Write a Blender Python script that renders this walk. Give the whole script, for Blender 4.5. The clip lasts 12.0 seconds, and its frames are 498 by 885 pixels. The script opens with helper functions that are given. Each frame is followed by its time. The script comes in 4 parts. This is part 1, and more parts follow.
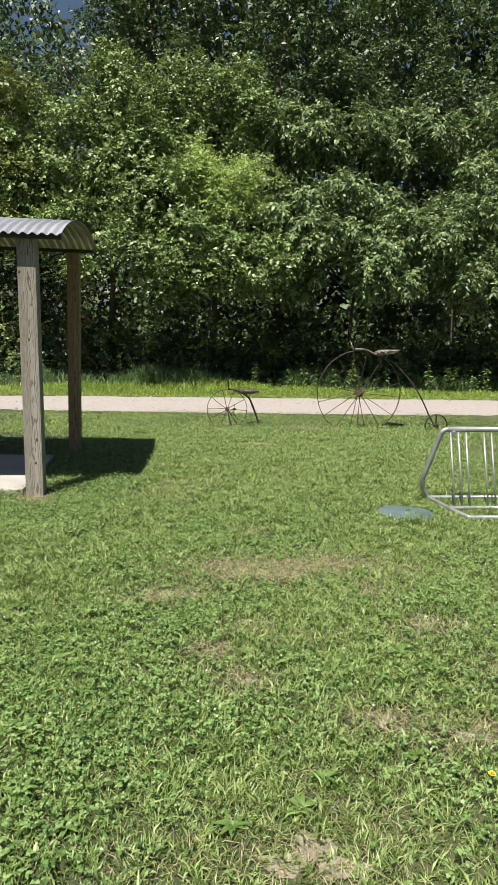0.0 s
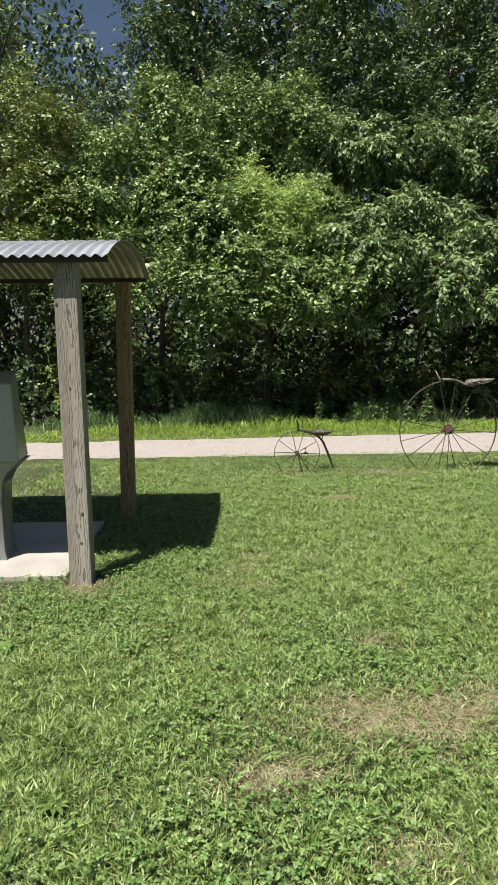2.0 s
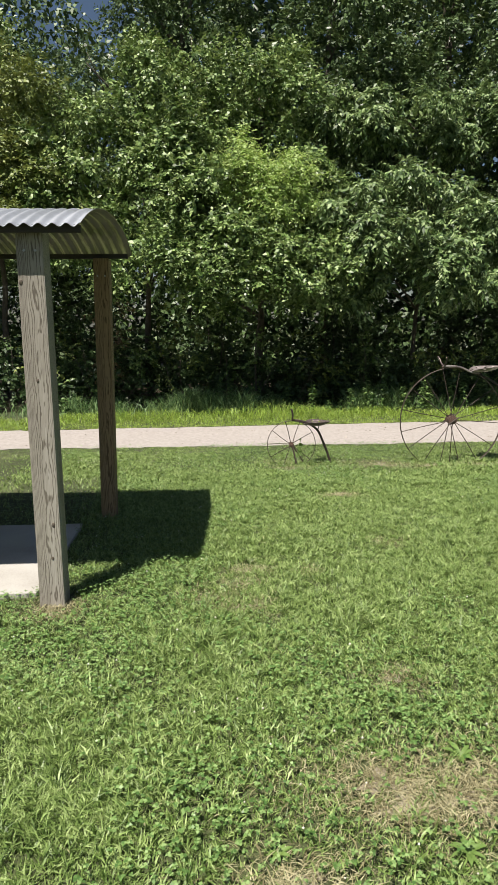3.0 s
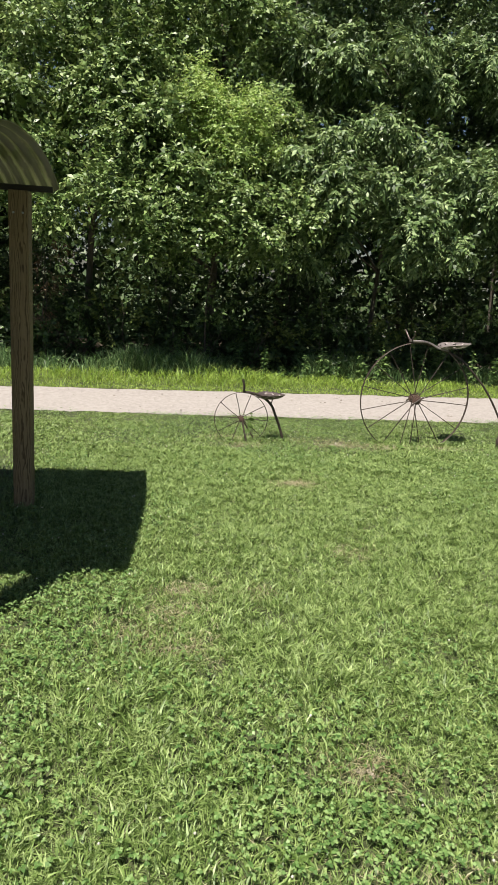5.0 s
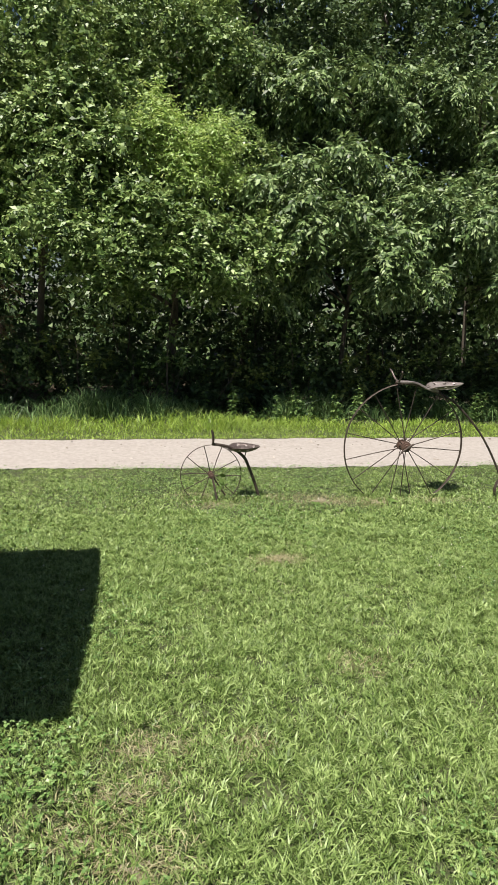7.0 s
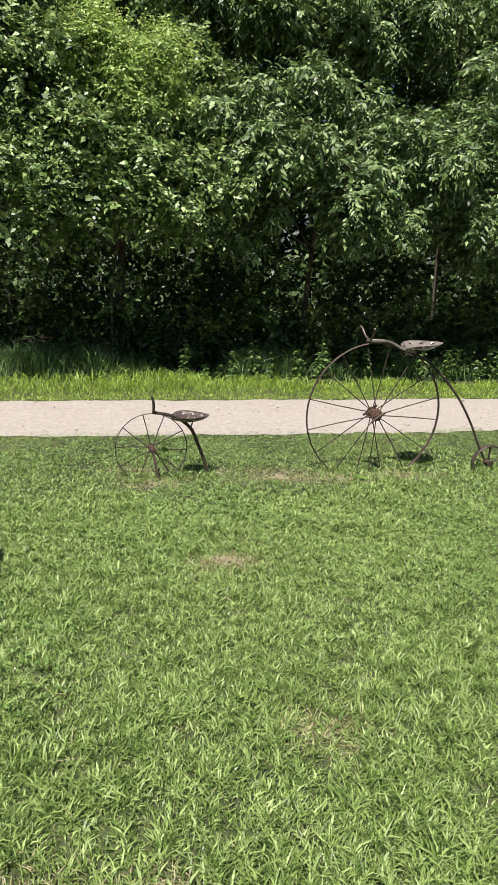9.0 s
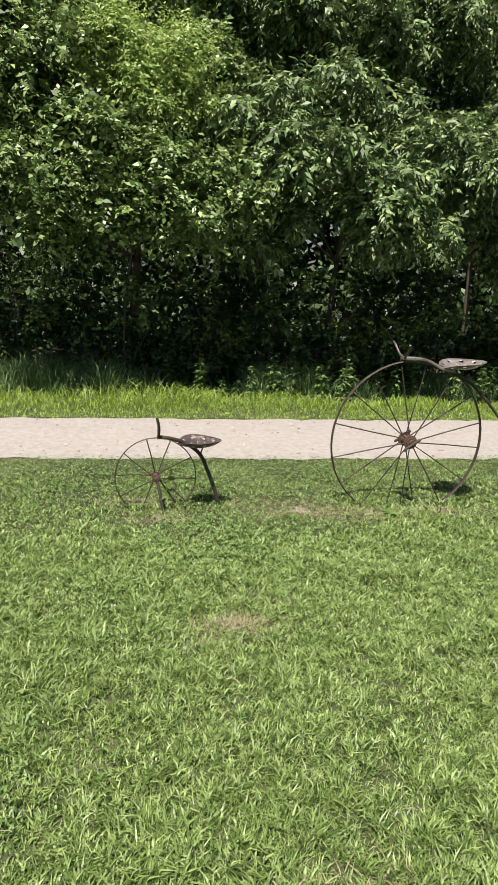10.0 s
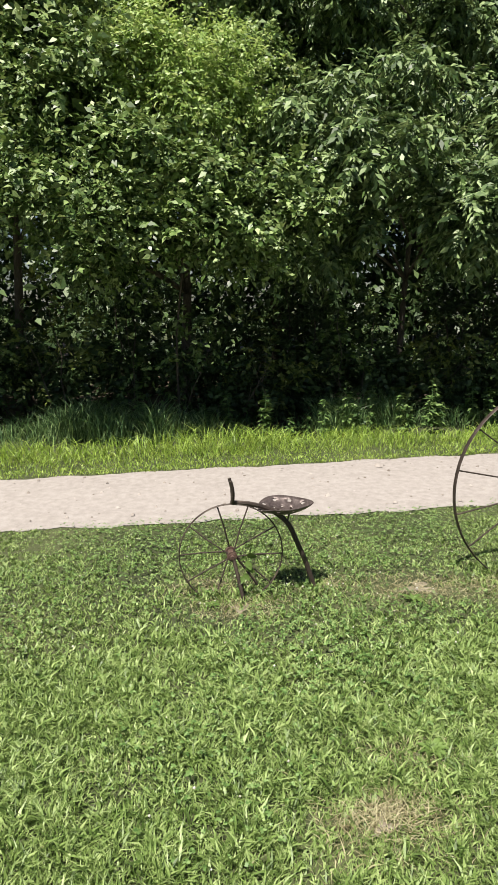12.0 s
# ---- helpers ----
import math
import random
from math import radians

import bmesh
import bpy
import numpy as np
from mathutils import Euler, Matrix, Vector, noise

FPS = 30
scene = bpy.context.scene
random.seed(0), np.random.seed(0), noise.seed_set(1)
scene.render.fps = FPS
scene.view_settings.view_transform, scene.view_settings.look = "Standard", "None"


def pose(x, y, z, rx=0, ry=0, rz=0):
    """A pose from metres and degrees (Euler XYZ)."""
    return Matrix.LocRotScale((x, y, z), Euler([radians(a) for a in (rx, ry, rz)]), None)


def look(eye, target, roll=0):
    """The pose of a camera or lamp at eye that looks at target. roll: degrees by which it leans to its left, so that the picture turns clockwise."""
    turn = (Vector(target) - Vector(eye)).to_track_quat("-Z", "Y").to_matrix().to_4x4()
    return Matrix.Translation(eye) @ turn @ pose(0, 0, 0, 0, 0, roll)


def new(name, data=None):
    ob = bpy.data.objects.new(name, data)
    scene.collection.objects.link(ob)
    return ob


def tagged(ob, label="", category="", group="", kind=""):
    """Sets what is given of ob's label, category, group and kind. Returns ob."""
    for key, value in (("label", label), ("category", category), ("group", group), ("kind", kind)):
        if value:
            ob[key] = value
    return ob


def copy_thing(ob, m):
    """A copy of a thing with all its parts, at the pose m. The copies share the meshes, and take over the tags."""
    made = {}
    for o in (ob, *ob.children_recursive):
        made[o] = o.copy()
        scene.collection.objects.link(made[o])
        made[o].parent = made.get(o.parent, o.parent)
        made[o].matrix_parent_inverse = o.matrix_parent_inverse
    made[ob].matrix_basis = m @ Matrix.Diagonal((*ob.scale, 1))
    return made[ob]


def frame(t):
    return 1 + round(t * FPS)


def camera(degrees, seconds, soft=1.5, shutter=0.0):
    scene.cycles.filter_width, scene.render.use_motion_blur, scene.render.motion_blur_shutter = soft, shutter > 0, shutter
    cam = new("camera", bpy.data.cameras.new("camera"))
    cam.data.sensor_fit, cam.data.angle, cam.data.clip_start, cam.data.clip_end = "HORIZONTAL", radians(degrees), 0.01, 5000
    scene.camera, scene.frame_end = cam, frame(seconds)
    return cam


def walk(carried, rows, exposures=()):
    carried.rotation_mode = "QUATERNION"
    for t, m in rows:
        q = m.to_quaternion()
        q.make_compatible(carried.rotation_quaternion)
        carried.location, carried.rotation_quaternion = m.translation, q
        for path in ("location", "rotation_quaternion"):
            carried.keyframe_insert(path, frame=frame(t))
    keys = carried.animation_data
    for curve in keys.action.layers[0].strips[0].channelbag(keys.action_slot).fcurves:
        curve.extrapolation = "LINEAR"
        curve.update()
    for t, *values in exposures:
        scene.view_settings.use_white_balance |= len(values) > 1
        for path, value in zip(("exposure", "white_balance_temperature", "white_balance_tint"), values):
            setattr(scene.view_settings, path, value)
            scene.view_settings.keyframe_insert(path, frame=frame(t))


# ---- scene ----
cam = camera(41.8, 12.0)
PATH = [
    (0, (-0.700, -1.995, 1.580), (-0.492, -0.044, 1.193), 1.63),
    (0.5, (-0.773, -1.670, 1.594), (-0.470, 0.262, 1.177), 2.99),
    (1, (-0.831, -1.346, 1.595), (-0.631, 0.608, 1.219), 4.12),
    (1.5, (-0.844, -1.004, 1.602), (-0.800, 0.973, 1.301), 2.42),
    (2, (-0.924, -0.725, 1.595), (-0.860, 1.252, 1.297), -0.78),
    (2.5, (-0.947, -0.454, 1.619), (-0.863, 1.521, 1.314), -2.57),
    (2.7, (-0.951, -0.332, 1.617), (-0.880, 1.642, 1.302), -1.40),
    (4.3, (-0.959, 0.389, 1.689), (-0.771, 2.305, 1.148), 2.29),
    (4.5, (-0.934, 0.466, 1.697), (-0.752, 2.388, 1.173), 2.25),
    (5, (-0.907, 0.687, 1.692), (-0.638, 2.608, 1.205), 3.22),
    (5.5, (-0.867, 0.916, 1.693), (-0.554, 2.840, 1.241), 1.79),
    (6, (-0.800, 1.165, 1.715), (-0.457, 3.093, 1.307), 1.24),
    (6.5, (-0.787, 1.390, 1.720), (-0.448, 3.321, 1.326), 1.91),
    (7, (-0.843, 1.632, 1.722), (-0.470, 3.559, 1.338), 2.11),
    (7.2, (-0.835, 1.731, 1.698), (-0.406, 3.640, 1.281), 2.52),
    (8.8, (-0.562, 2.426, 1.712), (-0.099, 4.295, 1.169), 3.25),
    (9, (-0.538, 2.546, 1.702), (-0.053, 4.414, 1.174), 3.14),
    (9.5, (-0.420, 2.804, 1.646), (0.147, 4.659, 1.156), 2.37),
    (10, (-0.359, 3.185, 1.660), (0.067, 5.076, 1.164), 3.58),
    (10.5, (-0.377, 3.519, 1.625), (0.179, 5.387, 1.179), 3.52),
    (11, (-0.359, 3.814, 1.584), (0.100, 5.709, 1.138), 0.96),
    (11.5, (-0.339, 4.086, 1.606), (-0.102, 6.050, 1.310), -0.49),
    (12, (-0.378, 4.362, 1.554), (-0.110, 6.302, 1.147), -0.72),
]
walk(cam, [(t, look(eye, target, roll)) for t, eye, target, roll in PATH])

# ---- world, sun, exposure ----
SUN_TO = Vector((-0.265, -0.36, 1.0)).normalized()
world = bpy.data.worlds.new("sky")
scene.world = world
world.use_nodes = True
wn = world.node_tree
sky = wn.nodes.new("ShaderNodeTexSky")
sky.sky_type = "NISHITA"
sky.sun_disc = False
sky.sun_elevation = math.asin(SUN_TO.z)
sky.sun_rotation = math.atan2(SUN_TO.x, SUN_TO.y)
wn.links.new(sky.outputs["Color"], wn.nodes["Background"].inputs["Color"])
wn.nodes["Background"].inputs["Strength"].default_value = 0.036
sun_data = bpy.data.lights.new("sun", "SUN")
sun_data.energy = 5.0
sun_data.angle = radians(0.53)
sun_data.color = (1.0, 0.94, 0.84)
sun = new("sun", sun_data)
sun.matrix_world = look((0, 0, 30), Vector((0, 0, 30)) - SUN_TO)
scene.view_settings.exposure = 0.78


# ---- materials ----
def shade(name, stops, scale=8.0, fine=60.0, rough=0.7, rough_var=0.15, metal=0.0, bump=0.3, depth=0.01, stretch=(1, 1, 1), translucent=0.0,
          island=0.0, spec=0.5, detail=6.0):
    """Principled surface whose colour runs through stops by a coarse and a fine noise, with bump; island: share of per-piece variation."""
    m = bpy.data.materials.new(name)
    m.use_nodes = True
    nt = m.node_tree
    nd, ln = nt.nodes, nt.links
    bsdf = nd["Principled BSDF"]
    tc = nd.new("ShaderNodeTexCoord")
    mp = nd.new("ShaderNodeMapping")
    mp.inputs["Scale"].default_value = stretch
    ln.new(tc.outputs["Object"], mp.inputs["Vector"])
    n1 = nd.new("ShaderNodeTexNoise")
    n1.inputs["Scale"].default_value, n1.inputs["Detail"].default_value = scale, detail
    n2 = nd.new("ShaderNodeTexNoise")
    n2.inputs["Scale"].default_value, n2.inputs["Detail"].default_value = fine, 4.0
    ln.new(mp.outputs["Vector"], n1.inputs["Vector"])
    ln.new(mp.outputs["Vector"], n2.inputs["Vector"])
    mix = nd.new("ShaderNodeMath")
    mix.operation = "MULTIPLY_ADD"
    ln.new(n2.outputs["Fac"], mix.inputs[0])
    mix.inputs[1].default_value = 0.4
    part_of = nd.new("ShaderNodeMath")
    part_of.operation = "MULTIPLY"
    part_of.inputs[1].default_value = 0.6
    ln.new(n1.outputs["Fac"], part_of.inputs[0])
    ln.new(part_of.outputs[0], mix.inputs[2])
    fac = mix.outputs[0]
    if island:
        geo = nd.new("ShaderNodeNewGeometry")
        im = nd.new("ShaderNodeMix")
        im.inputs["Factor"].default_value = island
        ln.new(fac, im.inputs["A"])
        ln.new(geo.outputs["Random Per Island"], im.inputs["B"])
        fac = im.outputs["Result"]
    ramp = nd.new("ShaderNodeValToRGB")
    el = ramp.color_ramp.elements
    while len(el) < len(stops):
        el.new(0.5)
    for e, (p, c) in zip(el, stops):
        e.position, e.color = p, (*c, 1)
    ln.new(fac, ramp.inputs["Fac"])
    ln.new(ramp.outputs["Color"], bsdf.inputs["Base Color"])
    rr = nd.new("ShaderNodeMapRange")
    rr.inputs["To Min"].default_value, rr.inputs["To Max"].default_value = max(rough - rough_var, 0.05), min(rough + rough_var, 1)
    ln.new(n1.outputs["Fac"], rr.inputs["Value"])
    ln.new(rr.outputs["Result"], bsdf.inputs["Roughness"])
    bsdf.inputs["Metallic"].default_value = metal
    bsdf.inputs["Specular IOR Level"].default_value = spec
    if bump:
        b = nd.new("ShaderNodeBump")
        b.inputs["Strength"].default_value, b.inputs["Distance"].default_value = bump, depth
        ln.new(mix.outputs[0], b.inputs["Height"])
        ln.new(b.outputs["Normal"], bsdf.inputs["Normal"])
    if translucent:
        tr = nd.new("ShaderNodeBsdfTranslucent")
        hs = nd.new("ShaderNodeHueSaturation")
        hs.inputs["Hue"].default_value, hs.inputs["Value"].default_value = 0.47, 1.5
        ln.new(ramp.outputs["Color"], hs.inputs["Color"])
        ln.new(hs.outputs["Color"], tr.inputs["Color"])
        ms = nd.new("ShaderNodeMixShader")
        ms.inputs["Fac"].default_value = translucent
        ln.new(bsdf.outputs["BSDF"], ms.inputs[1])
        ln.new(tr.outputs["BSDF"], ms.inputs[2])
        ln.new(ms.outputs["Shader"], nd["Material Output"].inputs["Surface"])
    return m


def leafy(name, dark, mid, light, translucent=0.13, rough=0.48, spec=0.45, island=0.35, scale=5.5, fine=14.0):
    return shade(name, [(0.36, dark), (0.5, mid), (0.66, light)], scale=scale, fine=fine, rough=rough, bump=0, translucent=translucent, island=island, spec=spec)


def old_timber(name, stops=((0.25, (0.15, 0.13, 0.105)), (0.5, (0.30, 0.275, 0.235)), (0.75, (0.43, 0.405, 0.365)))):
    """Weathered pressure-treated post with long cathedral grain, its tone set by stops."""
    m = shade(name, stops, scale=9, fine=140, rough=0.85, bump=0.5,
              depth=0.004, stretch=(1, 1, 0.06))
    nt = m.node_tree
    nd, ln = nt.nodes, nt.links
    tc = nd.new("ShaderNodeTexCoord")
    mp = nd.new("ShaderNodeMapping")
    mp.inputs["Scale"].default_value = (1, 1, 0.22)
    mp.inputs["Location"].default_value = (-0.02, 0.17, 0.0)
    ln.new(tc.outputs["Object"], mp.inputs["Vector"])
    wv = nd.new("ShaderNodeTexWave")
    wv.wave_type, wv.rings_direction = "RINGS", "Z"
    wv.inputs["Scale"].default_value, wv.inputs["Distortion"].default_value = 78.0, 14.0
    wv.inputs["Detail"].default_value, wv.inputs["Detail Scale"].default_value = 3.0, 0.25
    ln.new(mp.outputs["Vector"], wv.inputs["Vector"])
    ramp = nd.new("ShaderNodeValToRGB")
    ramp.color_ramp.elements[0].position, ramp.color_ramp.elements[0].color = 0.03, (0.34, 0.31, 0.275, 1)
    ramp.color_ramp.elements[1].position, ramp.color_ramp.elements[1].color = 0.34, (1, 1, 1, 1)
    ln.new(wv.outputs["Fac"], ramp.inputs["Fac"])
    mul = nd.new("ShaderNodeMix")
    mul.data_type, mul.blend_type = "RGBA", "MULTIPLY"
    mul.inputs["Factor"].default_value = 0.9
    bsdf = nd["Principled BSDF"]
    src = bsdf.inputs["Base Color"].links[0].from_socket
    ln.new(src, mul.inputs["A"])
    ln.new(ramp.outputs["Color"], mul.inputs["B"])
    ln.new(mul.outputs["Result"], bsdf.inputs["Base Color"])
    return m


M_TIMBER = old_timber("weathered_timber")
M_BROWNPOST = old_timber("brown_timber", ((0.25, (0.13, 0.085, 0.045)), (0.5, (0.27, 0.185, 0.10)), (0.75, (0.36, 0.26, 0.155))))
M_KNOT = shade("timber_knot", [(0.3, (0.05, 0.038, 0.028)), (0.7, (0.14, 0.115, 0.09))], scale=60, fine=200, rough=0.85, bump=0.3)
M_ROOF = shade("galvanised_sheet", [(0.3, (0.25, 0.26, 0.27)), (0.5, (0.37, 0.39, 0.43)), (0.75, (0.48, 0.50, 0.56))], scale=2.5, fine=30, rough=0.5, metal=0.55,
               bump=0.05, stretch=(1, 0.3, 1))
# olive grime; the streaks along the ribs imitate their light and shade
M_SOFFIT = shade("grimy_shaded_sheet", [(0.38, (0.07, 0.07, 0.028)), (0.48, (0.34, 0.34, 0.165)), (0.58, (0.68, 0.67, 0.47))], scale=15, fine=45, rough=0.45, metal=0.4,
                 bump=0.05, stretch=(1, 0.05, 0.15))
def add_rib_shade(m, scale=4.36):
    """Dark lines painted along the valleys of the sheet, imitating the shade between ribs."""
    nt = m.node_tree
    nd, ln = nt.nodes, nt.links
    tc = nd.new("ShaderNodeTexCoord")
    wv = nd.new("ShaderNodeTexWave")
    wv.wave_type, wv.bands_direction = "BANDS", "X"
    wv.inputs["Scale"].default_value, wv.inputs["Distortion"].default_value, wv.inputs["Detail Scale"].default_value = scale, 0.6, 3.0
    ln.new(tc.outputs["Object"], wv.inputs["Vector"])
    ramp = nd.new("ShaderNodeValToRGB")
    ramp.color_ramp.elements[0].position, ramp.color_ramp.elements[0].color = 0.18, (0.12, 0.115, 0.075, 1)
    ramp.color_ramp.elements[1].position, ramp.color_ramp.elements[1].color = 0.7, (1, 1, 1, 1)
    ln.new(wv.outputs["Fac"], ramp.inputs["Fac"])
    mul = nd.new("ShaderNodeMix")
    mul.data_type, mul.blend_type = "RGBA", "MULTIPLY"
    mul.inputs["Factor"].default_value = 0.95
    bsdf = nd["Principled BSDF"]
    src = bsdf.inputs["Base Color"].links[0].from_socket
    ln.new(src, mul.inputs["A"])
    ln.new(ramp.outputs["Color"], mul.inputs["B"])
    ln.new(mul.outputs["Result"], bsdf.inputs["Base Color"])


add_rib_shade(M_SOFFIT)
M_DARKWOOD = shade("dark_board", [(0.3, (0.02, 0.018, 0.015)), (0.7, (0.06, 0.05, 0.04))], scale=6, fine=80, stretch=(0.1, 1, 1), rough=0.9)
M_SLAB = shade("concrete", [(0.3, (0.27, 0.25, 0.225)), (0.5, (0.36, 0.34, 0.315)), (0.75, (0.44, 0.425, 0.40))], scale=3, fine=90, rough=0.9, bump=0.2, depth=0.004)
M_CONSOLE = shade("grey_green_enamel", [(0.3, (0.30, 0.32, 0.25)), (0.6, (0.37, 0.395, 0.31)), (0.8, (0.42, 0.44, 0.36))], scale=2, fine=40, rough=0.35, metal=0.25, bump=0.03)
M_STEEL = shade("brushed_steel", [(0.3, (0.26, 0.27, 0.27)), (0.7, (0.40, 0.41, 0.42))], scale=3, fine=60, stretch=(6, 6, 0.3), rough=0.35, metal=0.8, bump=0.04)
M_RUST = shade("brown_rusted_iron", [(0.3, (0.026, 0.019, 0.016)), (0.5, (0.062, 0.046, 0.038)), (0.72, (0.14, 0.105, 0.085))], scale=9, fine=120, rough=0.6, metal=0.35,
               bump=0.3, depth=0.002)
M_SEATRUST = shade("worn_iron_seat", [(0.3, (0.045, 0.033, 0.031)), (0.5, (0.10, 0.077, 0.073)), (0.75, (0.20, 0.165, 0.158))], scale=8, fine=90, rough=0.45, metal=0.45, bump=0.15,
                   depth=0.002)
# worn seat iron in a lighter copy, sunlight put into its colour
M_SUNLITSEAT = shade("sunlit_worn_iron", [(0.3, (0.11, 0.09, 0.087)), (0.5, (0.24, 0.205, 0.197)), (0.75, (0.38, 0.34, 0.33))], scale=8, fine=90, rough=0.42, metal=0.4, bump=0.15, depth=0.002)
M_HUB = shade("red_rusted_hub", [(0.3, (0.045, 0.027, 0.021)), (0.5, (0.105, 0.062, 0.048)), (0.72, (0.20, 0.13, 0.105))], scale=22, fine=140, rough=0.75, metal=0.15, bump=0.3, depth=0.002)
M_GALV = shade("galvanised_pipe", [(0.3, (0.26, 0.275, 0.28)), (0.55, (0.40, 0.415, 0.425)), (0.8, (0.52, 0.54, 0.55))], scale=6, fine=70, rough=0.45, metal=0.6, bump=0.05)
M_RUBBER = shade("black_rubber", [(0.3, (0.012, 0.012, 0.013)), (0.7, (0.03, 0.03, 0.03))], rough=0.6, bump=0.1)
M_LID = shade("faded_teal_plastic", [(0.3, (0.05, 0.085, 0.088)), (0.55, (0.085, 0.13, 0.135)), (0.8, (0.17, 0.20, 0.195))], scale=5, fine=60, rough=0.6, bump=0.1)
M_BARK = shade("bark", [(0.3, (0.045, 0.036, 0.028)), (0.5, (0.10, 0.082, 0.065)), (0.75, (0.19, 0.165, 0.135))], scale=7, fine=60, stretch=(1, 1, 0.25), rough=0.95, bump=0.8, depth=0.03)
M_GRAVEL = shade("crushed_limestone", [(0.30, (0.235, 0.209, 0.194)), (0.5, (0.303, 0.273, 0.256)), (0.68, (0.36, 0.33, 0.312))], scale=17, fine=130, rough=0.95, bump=0.5, depth=0.012, detail=9)
M_STONE = shade("limestone_chip", [(0.3, (0.16, 0.135, 0.115)), (0.5, (0.27, 0.235, 0.21)), (0.75, (0.37, 0.335, 0.31))], rough=0.9, bump=0.2, island=0.6)
M_SOIL = shade("dry_thatch_soil", [(0.3, (0.13, 0.108, 0.078)), (0.5, (0.25, 0.215, 0.165)), (0.7, (0.40, 0.355, 0.285))], scale=22, fine=140, rough=0.95, bump=0.6, depth=0.01)
# litter brown kept dark to imitate the shade under the trees
M_LITTER = shade("shade_dark_litter", [(0.3, (0.03, 0.022, 0.014)), (0.55, (0.07, 0.05, 0.033)), (0.8, (0.13, 0.10, 0.07))], scale=4, fine=50, rough=0.95, bump=0.7, depth=0.03)
M_BLADE = leafy("grass_blade", (0.062, 0.11, 0.022), (0.19, 0.28, 0.076), (0.37, 0.465, 0.185), 0.14, 0.46, 0.38, 0.24, 17.0, 44.0)
M_DRY = leafy("dry_grass", (0.17, 0.15, 0.075), (0.30, 0.275, 0.15), (0.46, 0.43, 0.27), 0.2, 0.6)
M_CLOVER = leafy("clover_leaf", (0.06, 0.125, 0.03), (0.125, 0.22, 0.06), (0.24, 0.35, 0.13), 0.15, 0.4)
M_FLOWER = leafy("clover_flower", (0.5, 0.48, 0.4), (0.62, 0.6, 0.52), (0.75, 0.73, 0.66), 0.1, 0.7)
M_TALL = leafy("tall_grass", (0.045, 0.095, 0.03), (0.11, 0.205, 0.07), (0.25, 0.36, 0.15), 0.2)
M_VERGE = leafy("verge_grass", (0.13, 0.215, 0.03), (0.25, 0.385, 0.06), (0.39, 0.51, 0.11), 0.25)
M_WEED = leafy("broad_weed_leaf", (0.08, 0.14, 0.03), (0.14, 0.22, 0.055), (0.22, 0.31, 0.09), 0.15)
M_YELLOW = leafy("dandelion_petal", (0.6, 0.45, 0.01), (0.75, 0.58, 0.015), (0.8, 0.66, 0.03), 0.1)
M_TALLWEED = leafy("tall_weed_leaf", (0.055, 0.11, 0.03), (0.105, 0.185, 0.05), (0.19, 0.28, 0.09), 0.2)
M_LEAF = {
    "maple": leafy("box_elder_leaf", (0.045, 0.088, 0.018), (0.122, 0.203, 0.047), (0.31, 0.405, 0.155), rough=0.46, spec=0.5),
    "olive": leafy("hackberry_leaf", (0.065, 0.095, 0.018), (0.135, 0.18, 0.038), (0.24, 0.285, 0.085)),
    "lime": leafy("sunlit_young_leaf", (0.16, 0.26, 0.055), (0.295, 0.43, 0.115), (0.46, 0.58, 0.235), 0.3),
    "ash": leafy("ash_leaflet", (0.036, 0.072, 0.019), (0.10, 0.168, 0.048), (0.29, 0.385, 0.165)),
    # dark green, deepened to imitate the shade among the rear crowns
    "tall": leafy("shade_dark_crown_leaf", (0.028, 0.056, 0.015), (0.058, 0.103, 0.032), (0.145, 0.215, 0.08)),
    "brown": leafy("withered_leaf", (0.07, 0.042, 0.022), (0.17, 0.11, 0.06), (0.27, 0.19, 0.11)),
    # green darkened so the leaves look shaded under the canopy
    "dark": leafy("shade_toned_leaf", (0.024, 0.05, 0.015), (0.046, 0.088, 0.027), (0.115, 0.175, 0.063)),
}


def ground_material():
    m = shade("lawn_floor", [(0.3, (0.022, 0.028, 0.010)), (0.5, (0.048, 0.060, 0.020)), (0.75, (0.11, 0.115, 0.05))], scale=1.3, fine=90, rough=0.95, bump=0.5, depth=0.02, detail=9)
    return m


M_GROUND = ground_material()


# ---- mesh helpers ----
def smooth01(a, b, v):
    u = np.clip((v - a) / (b - a), 0, 1)
    return u * u * (3 - 2 * u)


def ground_z(x, y):
    """Height of the lawn: level by the shelter, falling gently to the trail."""
    x, y = np.asarray(x, float), np.asarray(y, float)
    near = 1 - smooth01(8.2, 9.4, y)
    fall = smooth01(4.2, 8.6, y) * (-0.165 - 0.016 * np.clip(x - 1.0, -4, 4) * near)
    rise = smooth01(9.4, 11.0, y) * 0.095 + smooth01(13.5, 40, y) * 0.6
    lumps = 0.010 * np.sin(2.1 * x + 0.7 * y) * np.sin(1.7 * y - 0.4 * x) + 0.006 * np.sin(5.3 * x + 2) * np.sin(4.7 * y)
    return fall + rise + lumps * (1 - smooth01(9.0, 9.5, y) * (1 - smooth01(11.2, 11.8, y)))


def gz(x, y):
    return float(ground_z(x, y))


